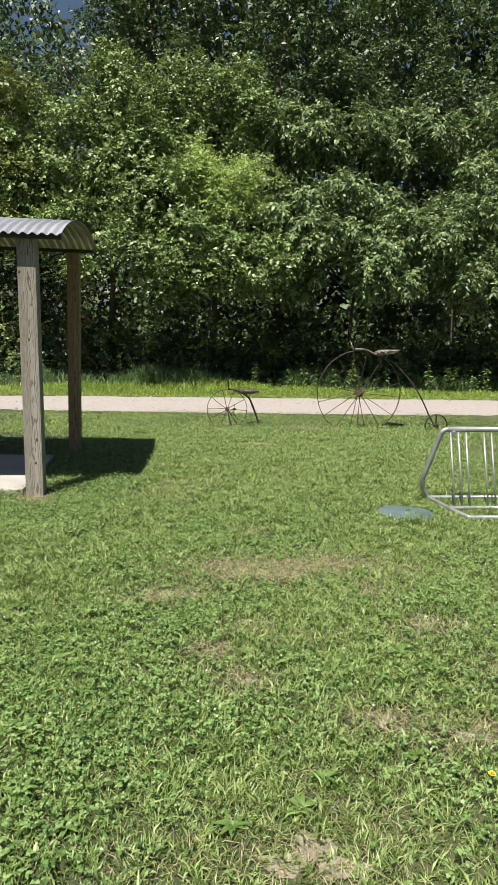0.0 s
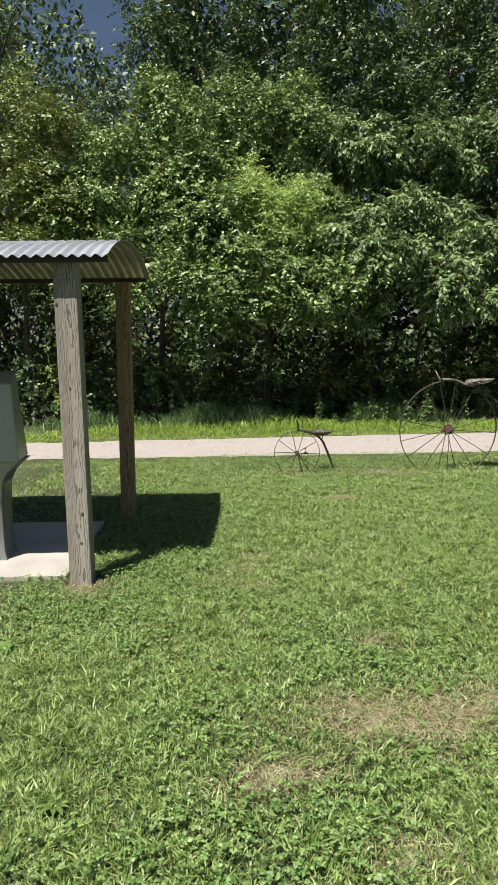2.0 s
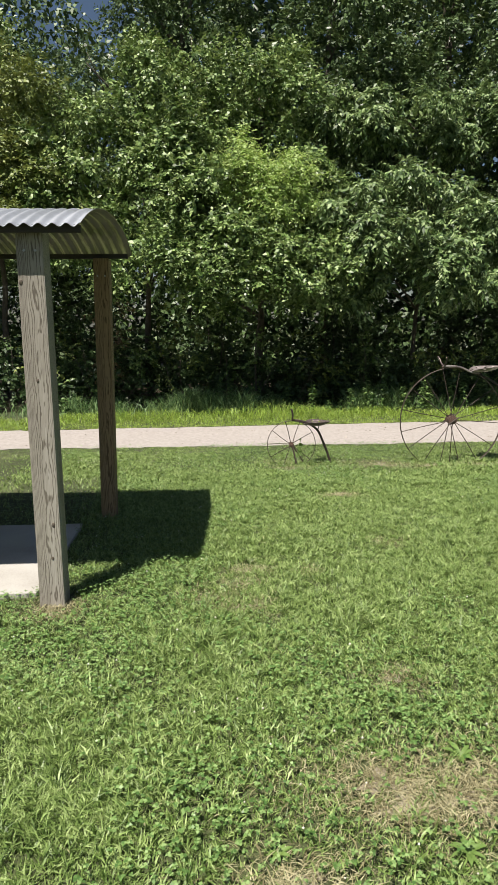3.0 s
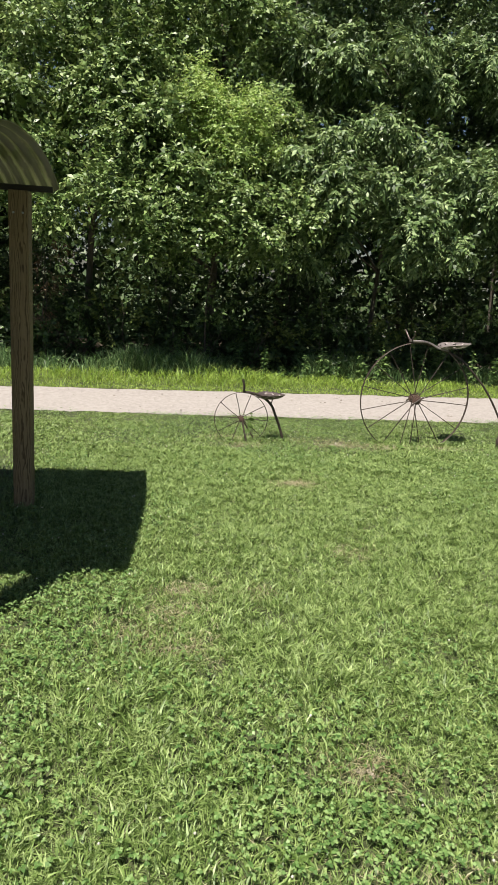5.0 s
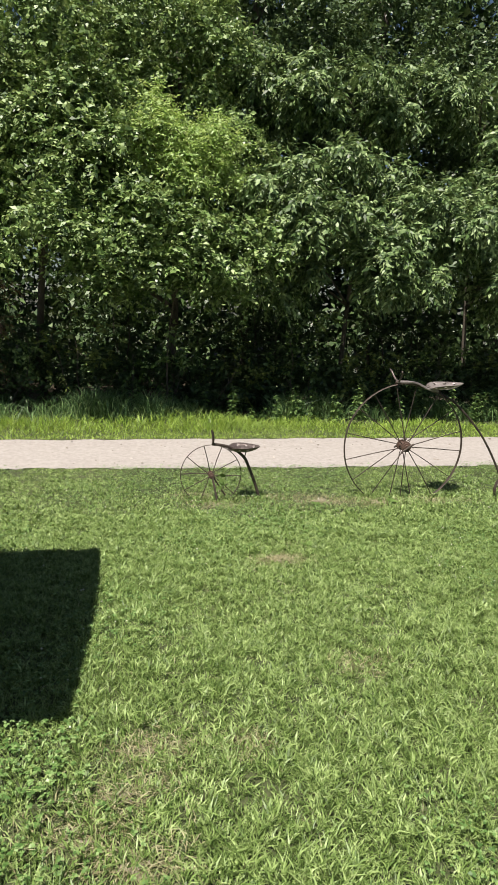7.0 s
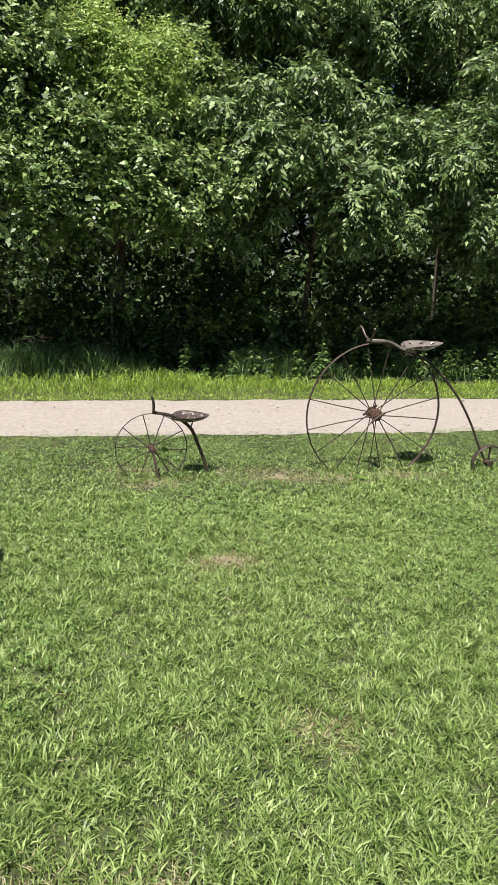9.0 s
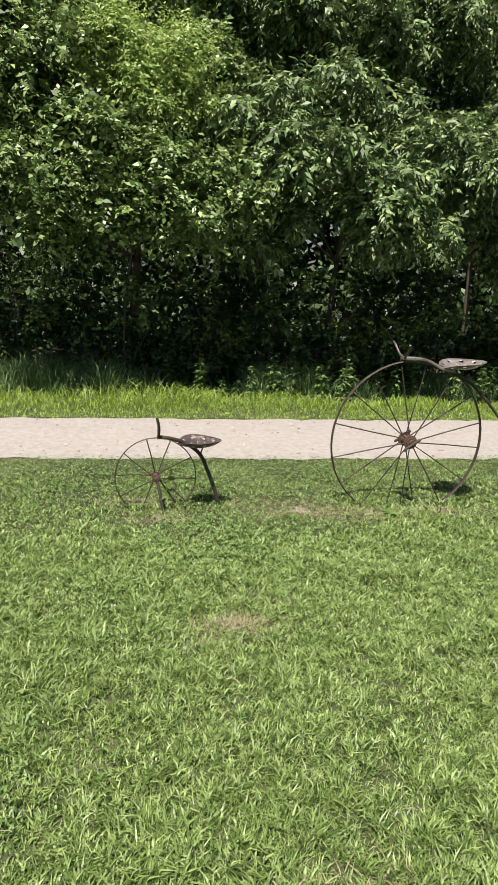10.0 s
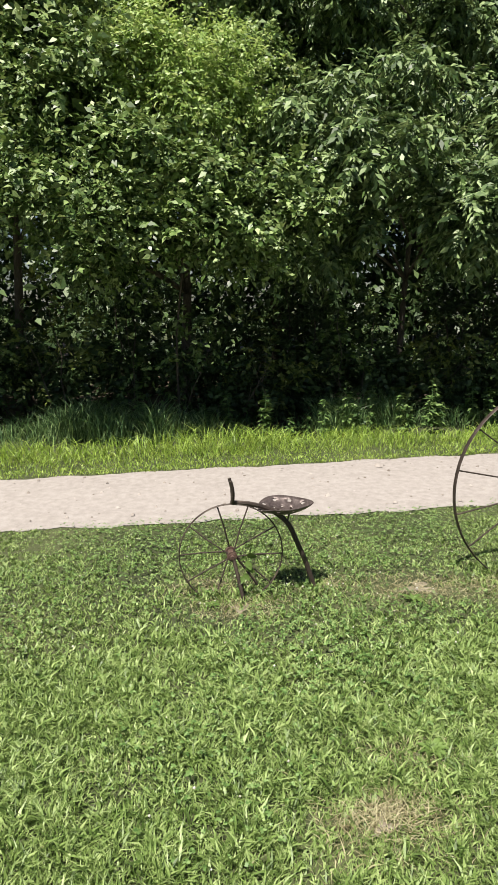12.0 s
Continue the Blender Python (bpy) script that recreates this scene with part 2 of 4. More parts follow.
def mesh_from(name, verts, faces, material, smooth=False):
    """verts (n,3) array; faces (m,k) array of equal-sized polygons, or a list of such arrays."""
    groups = faces if isinstance(faces, list) else [faces]
    me = bpy.data.meshes.new(name)
    me.vertices.add(len(verts))
    me.vertices.foreach_set("co", np.asarray(verts, np.float32).ravel())
    loops = np.concatenate([g.ravel() for g in groups]).astype(np.int32)
    sizes = np.concatenate([np.full(len(g), g.shape[1]) for g in groups])
    starts = np.concatenate([[0], np.cumsum(sizes)[:-1]]).astype(np.int32)
    me.loops.add(len(loops))
    me.loops.foreach_set("vertex_index", loops)
    me.polygons.add(len(sizes))
    me.polygons.foreach_set("loop_start", starts)
    me.update(calc_edges=True)
    me.materials.append(material)
    if smooth:
        me.polygons.foreach_set("use_smooth", np.ones(len(sizes), bool))
    return me


def part(name, bm, material, parent=None, label="", smooth=False):
    """Links a bmesh as one mesh object under a thing or a part."""
    me = bpy.data.meshes.new(name)
    bmesh.ops.recalc_face_normals(bm, faces=bm.faces)
    bm.to_mesh(me)
    bm.free()
    me.materials.append(material)
    if smooth:
        me.polygons.foreach_set("use_smooth", np.ones(len(me.polygons), bool))
    ob = new(name, me)
    if parent is not None:
        ob.parent = parent
        ob.matrix_parent_inverse = parent.matrix_basis.inverted()
        if parent.parent is not None:
            ob.matrix_parent_inverse = (parent.parent.matrix_basis @ parent.matrix_parent_inverse @ parent.matrix_basis).inverted()
    return tagged(ob, label)


def thing(name, at, label, category, group="", kind=""):
    ob = new(name)
    ob.location = at
    ob.matrix_basis = Matrix.Translation(at)
    return tagged(ob, label, category, group, kind)


def box(x0, x1, y0, y1, z0, z1, bevel=0.004, bm=None):
    bm = bm or bmesh.new()
    m = Matrix.Translation(((x0 + x1) / 2, (y0 + y1) / 2, (z0 + z1) / 2)) @ Matrix.Diagonal((x1 - x0, y1 - y0, z1 - z0, 1))
    r = bmesh.ops.create_cube(bm, size=1, matrix=m)
    if bevel:
        es = {e for v in r["verts"] for e in v.link_edges}
        bmesh.ops.bevel(bm, geom=list(es), offset=bevel, segments=2, affect="EDGES", profile=0.7)
    return bm


def tube(pts, w, h=None, sides=8, bm=None, closed=False, axis=None):
    """Sweeps an oval section (w across, h along axis) along pts; w and h are radii or lists of them."""
    bm = bm or bmesh.new()
    pts = [Vector(p) for p in pts]
    n = len(pts)
    ws = w if isinstance(w, (list, tuple)) else [w] * n
    hs = ws if h is None else (h if isinstance(h, (list, tuple)) else [h] * n)
    rings = []
    ref = Vector(axis) if axis else None
    for i, p in enumerate(pts):
        a = pts[i - 1] if (i > 0 or closed) else p
        b = pts[(i + 1) % n] if (i < n - 1 or closed) else p
        t = (b - a).normalized()
        u = ref if ref else (Vector((0, 0, 1)) if abs(t.z) < 0.9 else Vector((0, 1, 0)))
        side = t.cross(u).normalized()
        up = side.cross(t).normalized()
        rings.append([bm.verts.new(p + side * (math.cos(k * 2 * math.pi / sides) * ws[i]) + up * (math.sin(k * 2 * math.pi / sides) * hs[i])) for k in range(sides)])
    for i in range(n if closed else n - 1):
        r0, r1 = rings[i], rings[(i + 1) % n]
        for k in range(sides):
            bm.faces.new((r0[k], r0[(k + 1) % sides], r1[(k + 1) % sides], r1[k]))
    if not closed:
        bm.faces.new(rings[0][::-1])
        bm.faces.new(rings[-1])
    return bm


def curve_pts(ctrl, steps=6):
    """Catmull-Rom through a few control points."""
    c = [Vector(p) for p in ctrl]
    c = [c[0] * 2 - c[1]] + c + [c[-1] * 2 - c[-2]]
    out = []
    for i in range(1, len(c) - 2):
        for s in range(steps):
            t = s / steps
            out.append(0.5 * ((2 * c[i]) + (c[i + 1] - c[i - 1]) * t + (2 * c[i - 1] - 5 * c[i] + 4 * c[i + 1] - c[i + 2]) * t * t
                              + (3 * c[i] - c[i - 1] - 3 * c[i + 1] + c[i + 2]) * t ** 3))
    out.append(c[-2])
    return out


# ---- ground, trail ----
def grid_sheet(name, xs, ys, zfun, material):
    X, Y = np.meshgrid(xs, ys)
    V = np.stack([X, Y, zfun(X, Y)], -1).reshape(-1, 3)
    nx, ny = len(xs), len(ys)
    i = (np.arange(ny - 1)[:, None] * nx + np.arange(nx - 1)[None]).ravel()
    F = np.stack([i, i + 1, i + 1 + nx, i + nx], -1)
    return new(name, mesh_from(name, V, F, material, smooth=True))


def spread(lo, hi, near0, near1, step):
    fine = np.arange(near0, near1 + step / 2, step)
    return np.concatenate([lo - (lo - near0) * 0 + np.array([0.0]), np.linspace(lo, near0, 14)[1:-1], fine, np.linspace(near1, hi, 14)[1:]])


def trail_near(x):
    """Lawn edge of the trail."""
    x = np.clip(x, -14, 14)
    return 9.43 - 0.005 * x + 0.0036 * x * x


def trail_far(x):
    """Woodland edge of the trail."""
    x = np.clip(x, -14, 14)
    return 10.83 + 0.03 * x + 0.0006 * x * x


ground = grid_sheet("ground", spread(-900, 900, -12, 14, 0.13), spread(-900, 900, -5, 16, 0.13), ground_z, M_GROUND)
tagged(ground, "mown green lawn with clover and dry patches", "ground", kind="structure")

xs = np.concatenate([np.arange(-120, -14, 4.0), np.arange(-14, 14.01, 0.10), np.arange(18, 121, 4.0)])
rows = 22
RX = np.repeat(xs[None], rows, 0)
edge_n = trail_near(xs) + 0.02 * np.sin(3.1 * xs) + 0.02 * np.sin(9.7 * xs + 1) + 0.05 * np.random.rand(len(xs))
edge_f = trail_far(xs) + 0.02 * np.sin(2.7 * xs + 2) + 0.02 * np.sin(8.3 * xs) + 0.05 * np.random.rand(len(xs))
fr = np.linspace(0, 1, rows)[:, None]
RY = edge_n[None] * (1 - fr) + edge_f[None] * fr
RZ = ground_z(RX, RY) + 0.006 + 0.010 * np.sin(np.pi * fr) + 0.0025 * np.random.rand(rows, len(xs))
i = (np.arange(rows - 1)[:, None] * len(xs) + np.arange(len(xs) - 1)[None]).ravel()
trail = new("road", mesh_from("road", np.stack([RX, RY, RZ], -1).reshape(-1, 3), np.stack([i, i + 1, i + 1 + len(xs), i + len(xs)], -1), M_GRAVEL, True))
tagged(trail, "pale crushed limestone walking trail between the lawn and woods", "trail", kind="structure")

# loose chips on the trail
n = 420
cx = np.random.uniform(-8, 11, n)
cy = trail_near(cx) + np.random.uniform(0.03, 0.98, n) * (trail_far(cx) - trail_near(cx))
cs = np.random.gamma(2.0, 0.003, n) + 0.003
base = np.array([[-1, -1, 0], [1, -1, 0], [1, 1, 0], [-1, 1, 0], [-.5, -.6, .9], [.6, -.4, .8], [.4, .6, .9], [-.6, .5, .7]])
cv = base[None] * cs[:, None, None] * np.random.uniform(0.7, 1.3, (n, 8, 3)) + np.stack([cx, cy, ground_z(cx, cy) + 0.016], -1)[:, None]
cf = np.array([[0, 1, 5, 4], [1, 2, 6, 5], [2, 3, 7, 6], [3, 0, 4, 7], [4, 5, 6, 7]])
chips = new("gravel", mesh_from("gravel", cv.reshape(-1, 3), (np.arange(n)[:, None, None] * 8 + cf[None]).reshape(-1, 4), M_STONE))
tagged(chips, "loose limestone chips scattered over the trail", "gravel", kind="stuff")


# ---- shelter ----
ROOF_X0, ROOF_X1, ROOF_Y0, ROOF_Y1 = -4.30, -1.632, 3.41, 5.62
EAVE0, EAVE1, RISE = 2.145, 2.21, 0.185


def vault(y):
    """Height of the bowed roof above the lawn."""
    u = (y - ROOF_Y0) / (ROOF_Y1 - ROOF_Y0)
    return EAVE0 + (EAVE1 - EAVE0) * u + RISE * (1 - abs(2 * u - 1) ** 2.3)


def roof_skin(offset, pitch=0.072, amp=0.0098):
    xs = np.arange(ROOF_X0, ROOF_X1 + 0.001, pitch / 10)
    ys = ROOF_Y0 + (ROOF_Y1 - ROOF_Y0) * (0.5 - 0.5 * np.cos(np.linspace(0, math.pi, 33)))
    X, Y = np.meshgrid(xs, ys)
    wave = amp * np.sin(2 * np.pi * X / pitch)
    slope = np.gradient(np.array([vault(y) for y in ys]), ys)[:, None]
    nrm = np.sqrt(1 + slope ** 2)
    Z = np.array([vault(y) for y in ys])[:, None] + (wave + offset) / nrm
    Yo = Y - slope / nrm * (wave + offset)
    nx, ny = len(xs), len(ys)
    i = (np.arange(ny - 1)[:, None] * nx + np.arange(nx - 1)[None]).ravel()
    return np.stack([X, Yo, Z], -1).reshape(-1, 3), np.stack([i, i + 1, i + 1 + nx, i + nx], -1)


def linked(name, me, parent, label=""):
    ob = new(name, me)
    ob.parent = parent
    ob.matrix_parent_inverse = parent.matrix_basis.inverted()
    return tagged(ob, label)


def build_shelter():
    sh = thing("shelter", (-2.98, 4.46, 0), "open timber shelter with bowed corrugated metal roof over a concrete pad", "shelter")
    v, f = roof_skin(0.0)
    linked("roof_sheet", mesh_from("roof_sheet", v, f, M_ROOF, True), sh, "silvery corrugated galvanised roofing sheet")
    v, f = roof_skin(-0.003)
    linked("roof_underside", mesh_from("roof_underside", v, f[:, ::-1].copy(), M_SOFFIT, True), sh, "grimy olive underside of the roofing sheet, rib shade coloured in")
    for px, py, slant in ((-1.93, 3.572, 0), (-1.885, 5.375, 0.015), (-3.99, 3.572, 0), (-3.97, 5.375, 0)):
        hw = 0.072 if py < 4 else 0.063
        bm = box(-hw, hw, -hw, hw, gz(px, py) - 0.05, (EAVE0 - 0.012 if py < 4 else EAVE1 - 0.045), 0.007)
        post = part("post", bm, M_TIMBER if py < 4 else M_BROWNPOST, sh, "grey weathered square timber post with long grain" if py < 4 else "brown square timber post under the eave")
        post.location, post.rotation_euler = (px, py, 0), (0, slant, 0)
        for k in (-0.028, 0.03):
            b2 = bmesh.new()
            bmesh.ops.create_cone(b2, cap_ends=True, segments=10, radius1=0.007, radius2=0.006, depth=0.012,
                                  matrix=pose(px + k + 2 * slant, py - 0.077, EAVE0 - 0.12, 90, 0, 0))
            part("bolt", b2, M_GALV, sh, "galvanised bolt head")
    for kx, kz, kr in ((-0.057, 1.86, 0.012), (0.0, 1.33, 0.009), (0.035, 0.50, 0.012), (0.02, 0.30, 0.009)):
        b2 = bmesh.new()
        bmesh.ops.create_cone(b2, cap_ends=True, segments=12, radius1=kr, radius2=kr * 0.7, depth=0.003, matrix=pose(-1.93 + kx, 3.4995, kz, 90, 0, 0) @ Matrix.Diagonal((1, 1.5, 1, 1)))
        part("knot", b2, M_KNOT, sh, "dark knot in the timber", True)
    for y, z1, drop in ((ROOF_Y0 + 0.042, EAVE0 + 0.004, 0.04), (5.375, EAVE1 - 0.006, 0.038)):
        part("eave_board", box(ROOF_X0 + 0.02, ROOF_X1 - 0.012, y - 0.013, y + 0.013, z1 - drop, z1, 0.003), M_DARKWOOD, sh, "dark board under the eave")
    ym = (ROOF_Y0 + ROOF_Y1) / 2
    part("ridge_purlin", box(ROOF_X0 + 0.02, ROOF_X1 - 0.25, ym - 0.02, ym + 0.02, vault(ym) - 0.075, vault(ym) - 0.016, 0.003), M_DARKWOOD, sh)
    return sh


build_shelter()

bm = box(-3.92, -2.065, 3.66, 5.09, -0.08, 0.024, 0.010)
bmesh.ops.subdivide_edges(bm, edges=bm.edges[:], cuts=2, use_grid_fill=True)
pad = part("concrete_pad", bm, M_SLAB)
tagged(pad, "pale worn concrete pad set into the grass under the shelter", "concrete pad")


def build_console():
    c = thing("outdoor_grill_cabinet", (-2.96, 4.15, 0.024), "grey-green metal cabinet with sloping front on a flared pedestal", "cabinet")
    x0, x1 = -3.48, -2.44
    bm = bmesh.new()
    low, high = 0.775, 1.335
    pts = [(x0, 3.98, low), (x1, 3.98, low), (x1 - 0.03, 4.30, low), (x0 + 0.03, 4.30, low),
           (x0 + 0.05, 4.06, high), (x1 - 0.05, 4.06, high), (x1 - 0.08, 4.28, high + 0.085), (x0 + 0.08, 4.28, high + 0.085)]
    v = [bm.verts.new(p) for p in pts]
    for f in ((3, 2, 1, 0), (0, 1, 5, 4), (1, 2, 6, 5), (2, 3, 7, 6), (3, 0, 4, 7), (4, 5, 6, 7)):
        bm.faces.new([v[k] for k in f])
    bmesh.ops.bevel(bm, geom=bm.edges[:], offset=0.006, segments=2, affect="EDGES")
    part("housing", bm, M_CONSOLE, c, "grey-green painted sheet metal housing")
    bm = bmesh.new()
    for z, w, y0, y1 in ((0.024, 0.37, 4.02, 4.27), (0.10, 0.355, 4.03, 4.26), (0.45, 0.355, 4.03, 4.26), (0.60, 0.37, 4.02, 4.265), (0.68, 0.41, 4.01, 4.27), (0.735, 0.47, 3.995, 4.28), (0.772, 0.515, 3.985, 4.29)):
        xm = (x0 + x1) / 2
        ring = [bm.verts.new(p) for p in ((xm - w, y0, z), (xm + w, y0, z), (xm + w, y1, z), (xm - w, y1, z))]
        if z > 0.04:
            for k in range(4):
                bm.faces.new((last[k], last[(k + 1) % 4], ring[(k + 1) % 4], ring[k]))
        else:
            bm.faces.new(ring[::-1])
        last = ring
    bm.faces.new(last)
    part("pedestal", bm, M_STEEL, c, "flared steel pedestal")
    part("door_panel", box(-3.26, -2.68, 4.008, 4.03, 0.08, 0.56, 0.004), M_CONSOLE, c, "dark lower door panel")
    for k in range(5):
        b = bmesh.new()
        bmesh.ops.create_uvsphere(b, u_segments=8, v_segments=5, radius=0.007, matrix=Matrix.Translation((-3.3 + 0.16 * k, 4.05, 1.345)))
        part("rivet", b, M_GALV, c)
    # added steel disc imitating a sunlit spot low on the housing
    b = bmesh.new()
    bmesh.ops.create_uvsphere(b, u_segments=20, v_segments=8, radius=0.055, matrix=Matrix.Translation((-2.70, 3.99, 0.86)) @ Matrix.Diagonal((1, 0.35, 0.75, 1)))
    part("sun_spot_disc", b, M_STEEL, c, "steel disc added for the bright sunlit spot", True)
    return c


build_console()


# ---- old-wheel bicycles ----
def pan_seat(length, width, dish, holes):
    """Dished tractor seat: rounded front lobes, narrow tail, with punched holes. Tail towards +x."""
    nu, nv = 9, 40
    bm = bmesh.new()
    rings = []
    for i in range(1, nu + 1):
        r = i / nu
        ring = []
        for k in range(nv):
            a = 2 * math.pi * k / nv
            ca, sa = math.cos(a), math.sin(a)
            taper = 1 - 0.42 * max(ca, 0) ** 1.4 * abs(sa) ** 0.3 - 0.10 * max(-ca, 0) * (1 - abs(sa))
            x = ca * length / 2 * r * (0.93 if ca < 0 else 1.0) * (1 - 0.10 * max(-ca, 0) ** 8)
            y = sa * width / 2 * r * taper
            z = dish * (r ** 2.4) * (0.75 + 0.25 * sa * sa) + 0.25 * dish * max(ca, 0) ** 2 * r ** 3 - 0.5 * dish * max(-ca, 0) ** 4 * r ** 2
            ring.append(bm.verts.new((x, y, z)))
        rings.append(ring)
    mid = bm.verts.new((0, 0, 0))
    for k in range(nv):
        bm.faces.new((mid, rings[0][k], rings[0][(k + 1) % nv]))
    for i in range(nu - 1):
        for k in range(nv):
            if holes and ((i in (3,) and k % 4 == 1) or (i in (6,) and k % 4 in (3,))):
                continue
            bm.faces.new((rings[i][k], rings[i + 1][k], rings[i + 1][(k + 1) % nv], rings[i][(k + 1) % nv]))
    return bm


def add_seat(parent, x, y, z, length, width, dish, tilt, material):
    bm = pan_seat(length, width, dish, True)
    bmesh.ops.transform(bm, matrix=pose(x, y, z, 0, tilt, 0), verts=bm.verts)
    s = part("seat", bm, material, parent, "pressed iron tractor seat with punched holes", True)
    s.modifiers.new("thickness", "SOLIDIFY").thickness = 0.005
    return s


def ring_rim(cx, cy, cz, r, half_w, half_t, n=72):
    return tube([(cx + r * math.cos(2 * math.pi * k / n), cy, cz + r * math.sin(2 * math.pi * k / n)) for k in range(n)], half_w, half_t, 8, None, True, (0, 1, 0))


def wheel(parent, cx, cy, cz, r, spokes, first, half_w, spoke_r, hub_r, hub_len, name="wheel"):
    w = part(name, ring_rim(cx, cy, cz, r, 0.0055 if r > 0.5 else 0.0042, half_w), M_RUST, parent, "thin rusted iron rim")
    bm = bmesh.new()
    for ra, dep, off in ((hub_r, hub_len, 0), (hub_r * 1.45, 0.018, -hub_len * 0.36), (hub_r * 1.45, 0.018, hub_len * 0.36), (hub_r * 0.55, hub_len * 1.35, 0)):
        bmesh.ops.create_cone(bm, cap_ends=True, segments=18, radius1=ra, radius2=ra, depth=dep, matrix=pose(cx, cy + off, cz, 90, 0, 0))
    part("hub", bm, M_HUB, w, "reddish rusted cast hub")
    angles = spokes if isinstance(spokes, tuple) else [first + 360 * k / spokes + random.uniform(-2.5, 2.5) for k in range(spokes)]
    for k, deg in enumerate(angles):
        a = radians(deg)
        off = hub_len * 0.36 * (1 if k % 2 else -1)
        p0 = Vector((cx + hub_r * 1.2 * math.cos(a), cy + off, cz + hub_r * 1.2 * math.sin(a)))
        p1 = Vector((cx + r * math.cos(a), cy, cz + r * math.sin(a)))
        mid = (p0 + p1) / 2 + Vector((random.uniform(-1, 1), 0, random.uniform(-1, 1))) * 0.006
        part("spoke", tube([p0, mid, p1], spoke_r, None, 6), M_RUST, w)
    return w


def build_big_cycle():
    y = 8.11
    c = thing("sculpture", (2.11, y, gz(2.11, y)), "penny-farthing sculpture of rusted iron with one tall spoked wheel", "sculpture", "old-wheel cycle sculptures")
    wheel(c, 2.115, y, 0.395, 0.672, (14, 36, 58, 82, 102, 124, 143, 168, 193, 214, 238, 258, 270, 283, 304, 328, 355), 0, 0.020, 0.0052, 0.040, 0.15)
    part("backbone", tube(curve_pts([(1.965, y, 1.078), (2.197, y, 1.056), (2.381, y, 0.997), (2.57, y, 0.925), (2.715, y, 0.825), (2.972, y, 0.568), (3.155, y, 0.308), (3.305, y, 0.035), (3.385, y, -0.09)]),
                         0.0125, 0.009, 8, None, False, (0, 1, 0)), M_RUST, c, "long bowed iron backbone")
    for off in (-0.012, 0.012):
        part("seat_spring", tube(curve_pts([(1.98, y + off * 2, 1.085), (2.18, y + off * 2, 1.078), (2.33, y + off * 2, 1.015), (2.45, y + off * 2, 0.99)]), 0.012, 0.004, 6, None, False, (0, 1, 0)), M_SUNLITSEAT, c)
    add_seat(c, 2.525, y, 1.012, 0.42, 0.40, 0.06, -3, M_SUNLITSEAT)
    for s in (-1, 1):
        part("handlebar", tube(curve_pts([(2.0, y, 1.085), (1.985, y + 0.05 * s, 1.105), (1.98, y + 0.10 * s, 1.14), (1.972, y + 0.14 * s, 1.18), (1.96, y + 0.16 * s, 1.205)]), [0.010] * 24 + [0.008], None, 8), M_SEATRUST, c)
        part("crank", tube(curve_pts([(2.115, y + 0.11 * s, 0.395), (2.115 - 0.05 * s, y + 0.13 * s, 0.395 - 0.04 * s), (2.115 + 0.075 * s, y + 0.14 * s, 0.395 + 0.04 * s), (2.115 + 0.10 * s, y + 0.20 * s, 0.395 + 0.035 * s)]), 0.011, None, 8), M_RUST, c)
    part("strut", tube([(2.46, y, 1.015), (2.50, y, 0.955)], 0.009, None, 6), M_RUST, c)
    t = part("tail_wheel", ring_rim(3.43, y, -0.12, 0.182, 0.010, 0.028, 40), M_RUST, c, "small rusted cast tail wheel")
    bm = bmesh.new()
    bmesh.ops.create_cone(bm, cap_ends=True, segments=14, radius1=0.032, radius2=0.032, depth=0.09, matrix=pose(3.43, y, -0.12, 90, 0, 0))
    part("hub", bm, M_RUST, t)
    for k in range(5):
        a = radians(20 + 72 * k)
        part("spoke", tube([(3.43, y, -0.12), (3.43 + 0.178 * math.cos(a), y, -0.12 + 0.178 * math.sin(a))], 0.012, 0.007, 6), M_RUST, t)
    return c


def build_small_cycle():
    y = 8.0
    c = thing("sculpture", (0.01, y, gz(0.01, y)), "small cycle sculpture of a rusted spoked wheel with a tractor seat", "sculpture", "old-wheel cycle sculptures")
    wheel(c, 0.01, y, 0.12, 0.308, 10, -3, 0.010, 0.0045, 0.021, 0.11)
    part("backbone", tube(curve_pts([(0.01, y, 0.438), (0.136, y, 0.420), (0.249, y, 0.378), (0.35, y, 0.292), (0.412, y, 0.16), (0.465, y, 0.03), (0.52, y, -0.135)]), 0.015, 0.010, 8, None, False, (0, 1, 0)),
         M_RUST, c, "curved flat iron backbone")
    part("stake", tube([(0.015, y - 0.06, 0.12), (0.085, y - 0.13, -0.22)], 0.011, None, 6), M_RUST, c)
    part("stake", tube([(0.03, y + 0.06, 0.10), (0.20, y + 0.10, -0.16)], 0.008, None, 6), M_RUST, c)
    part("seat_strut", tube([(0.372, y, 0.39), (0.348, y, 0.30)], 0.006, None, 6), M_RUST, c)
    add_seat(c, 0.325, y, 0.358, 0.36, 0.31, 0.062, 2, M_SEATRUST)
    for s in (-1, 1):
        part("handlebar", tube(curve_pts([(0.022, y, 0.43), (0.024, y + 0.02 * s, 0.475), (0.022, y + 0.03 * s, 0.52), (0.010, y + 0.035 * s, 0.575)]), 0.010, None, 8), M_RUST, c)
    b = bmesh.new()
    bmesh.ops.create_cone(b, cap_ends=True, segments=6, radius1=0.011, radius2=0.011, depth=0.03, matrix=pose(0.29, y - 0.02, 0.375, 0, 0, 0))
    part("seat_bolt", b, M_RUST, c)
    return c


build_big_cycle()
build_small_cycle()


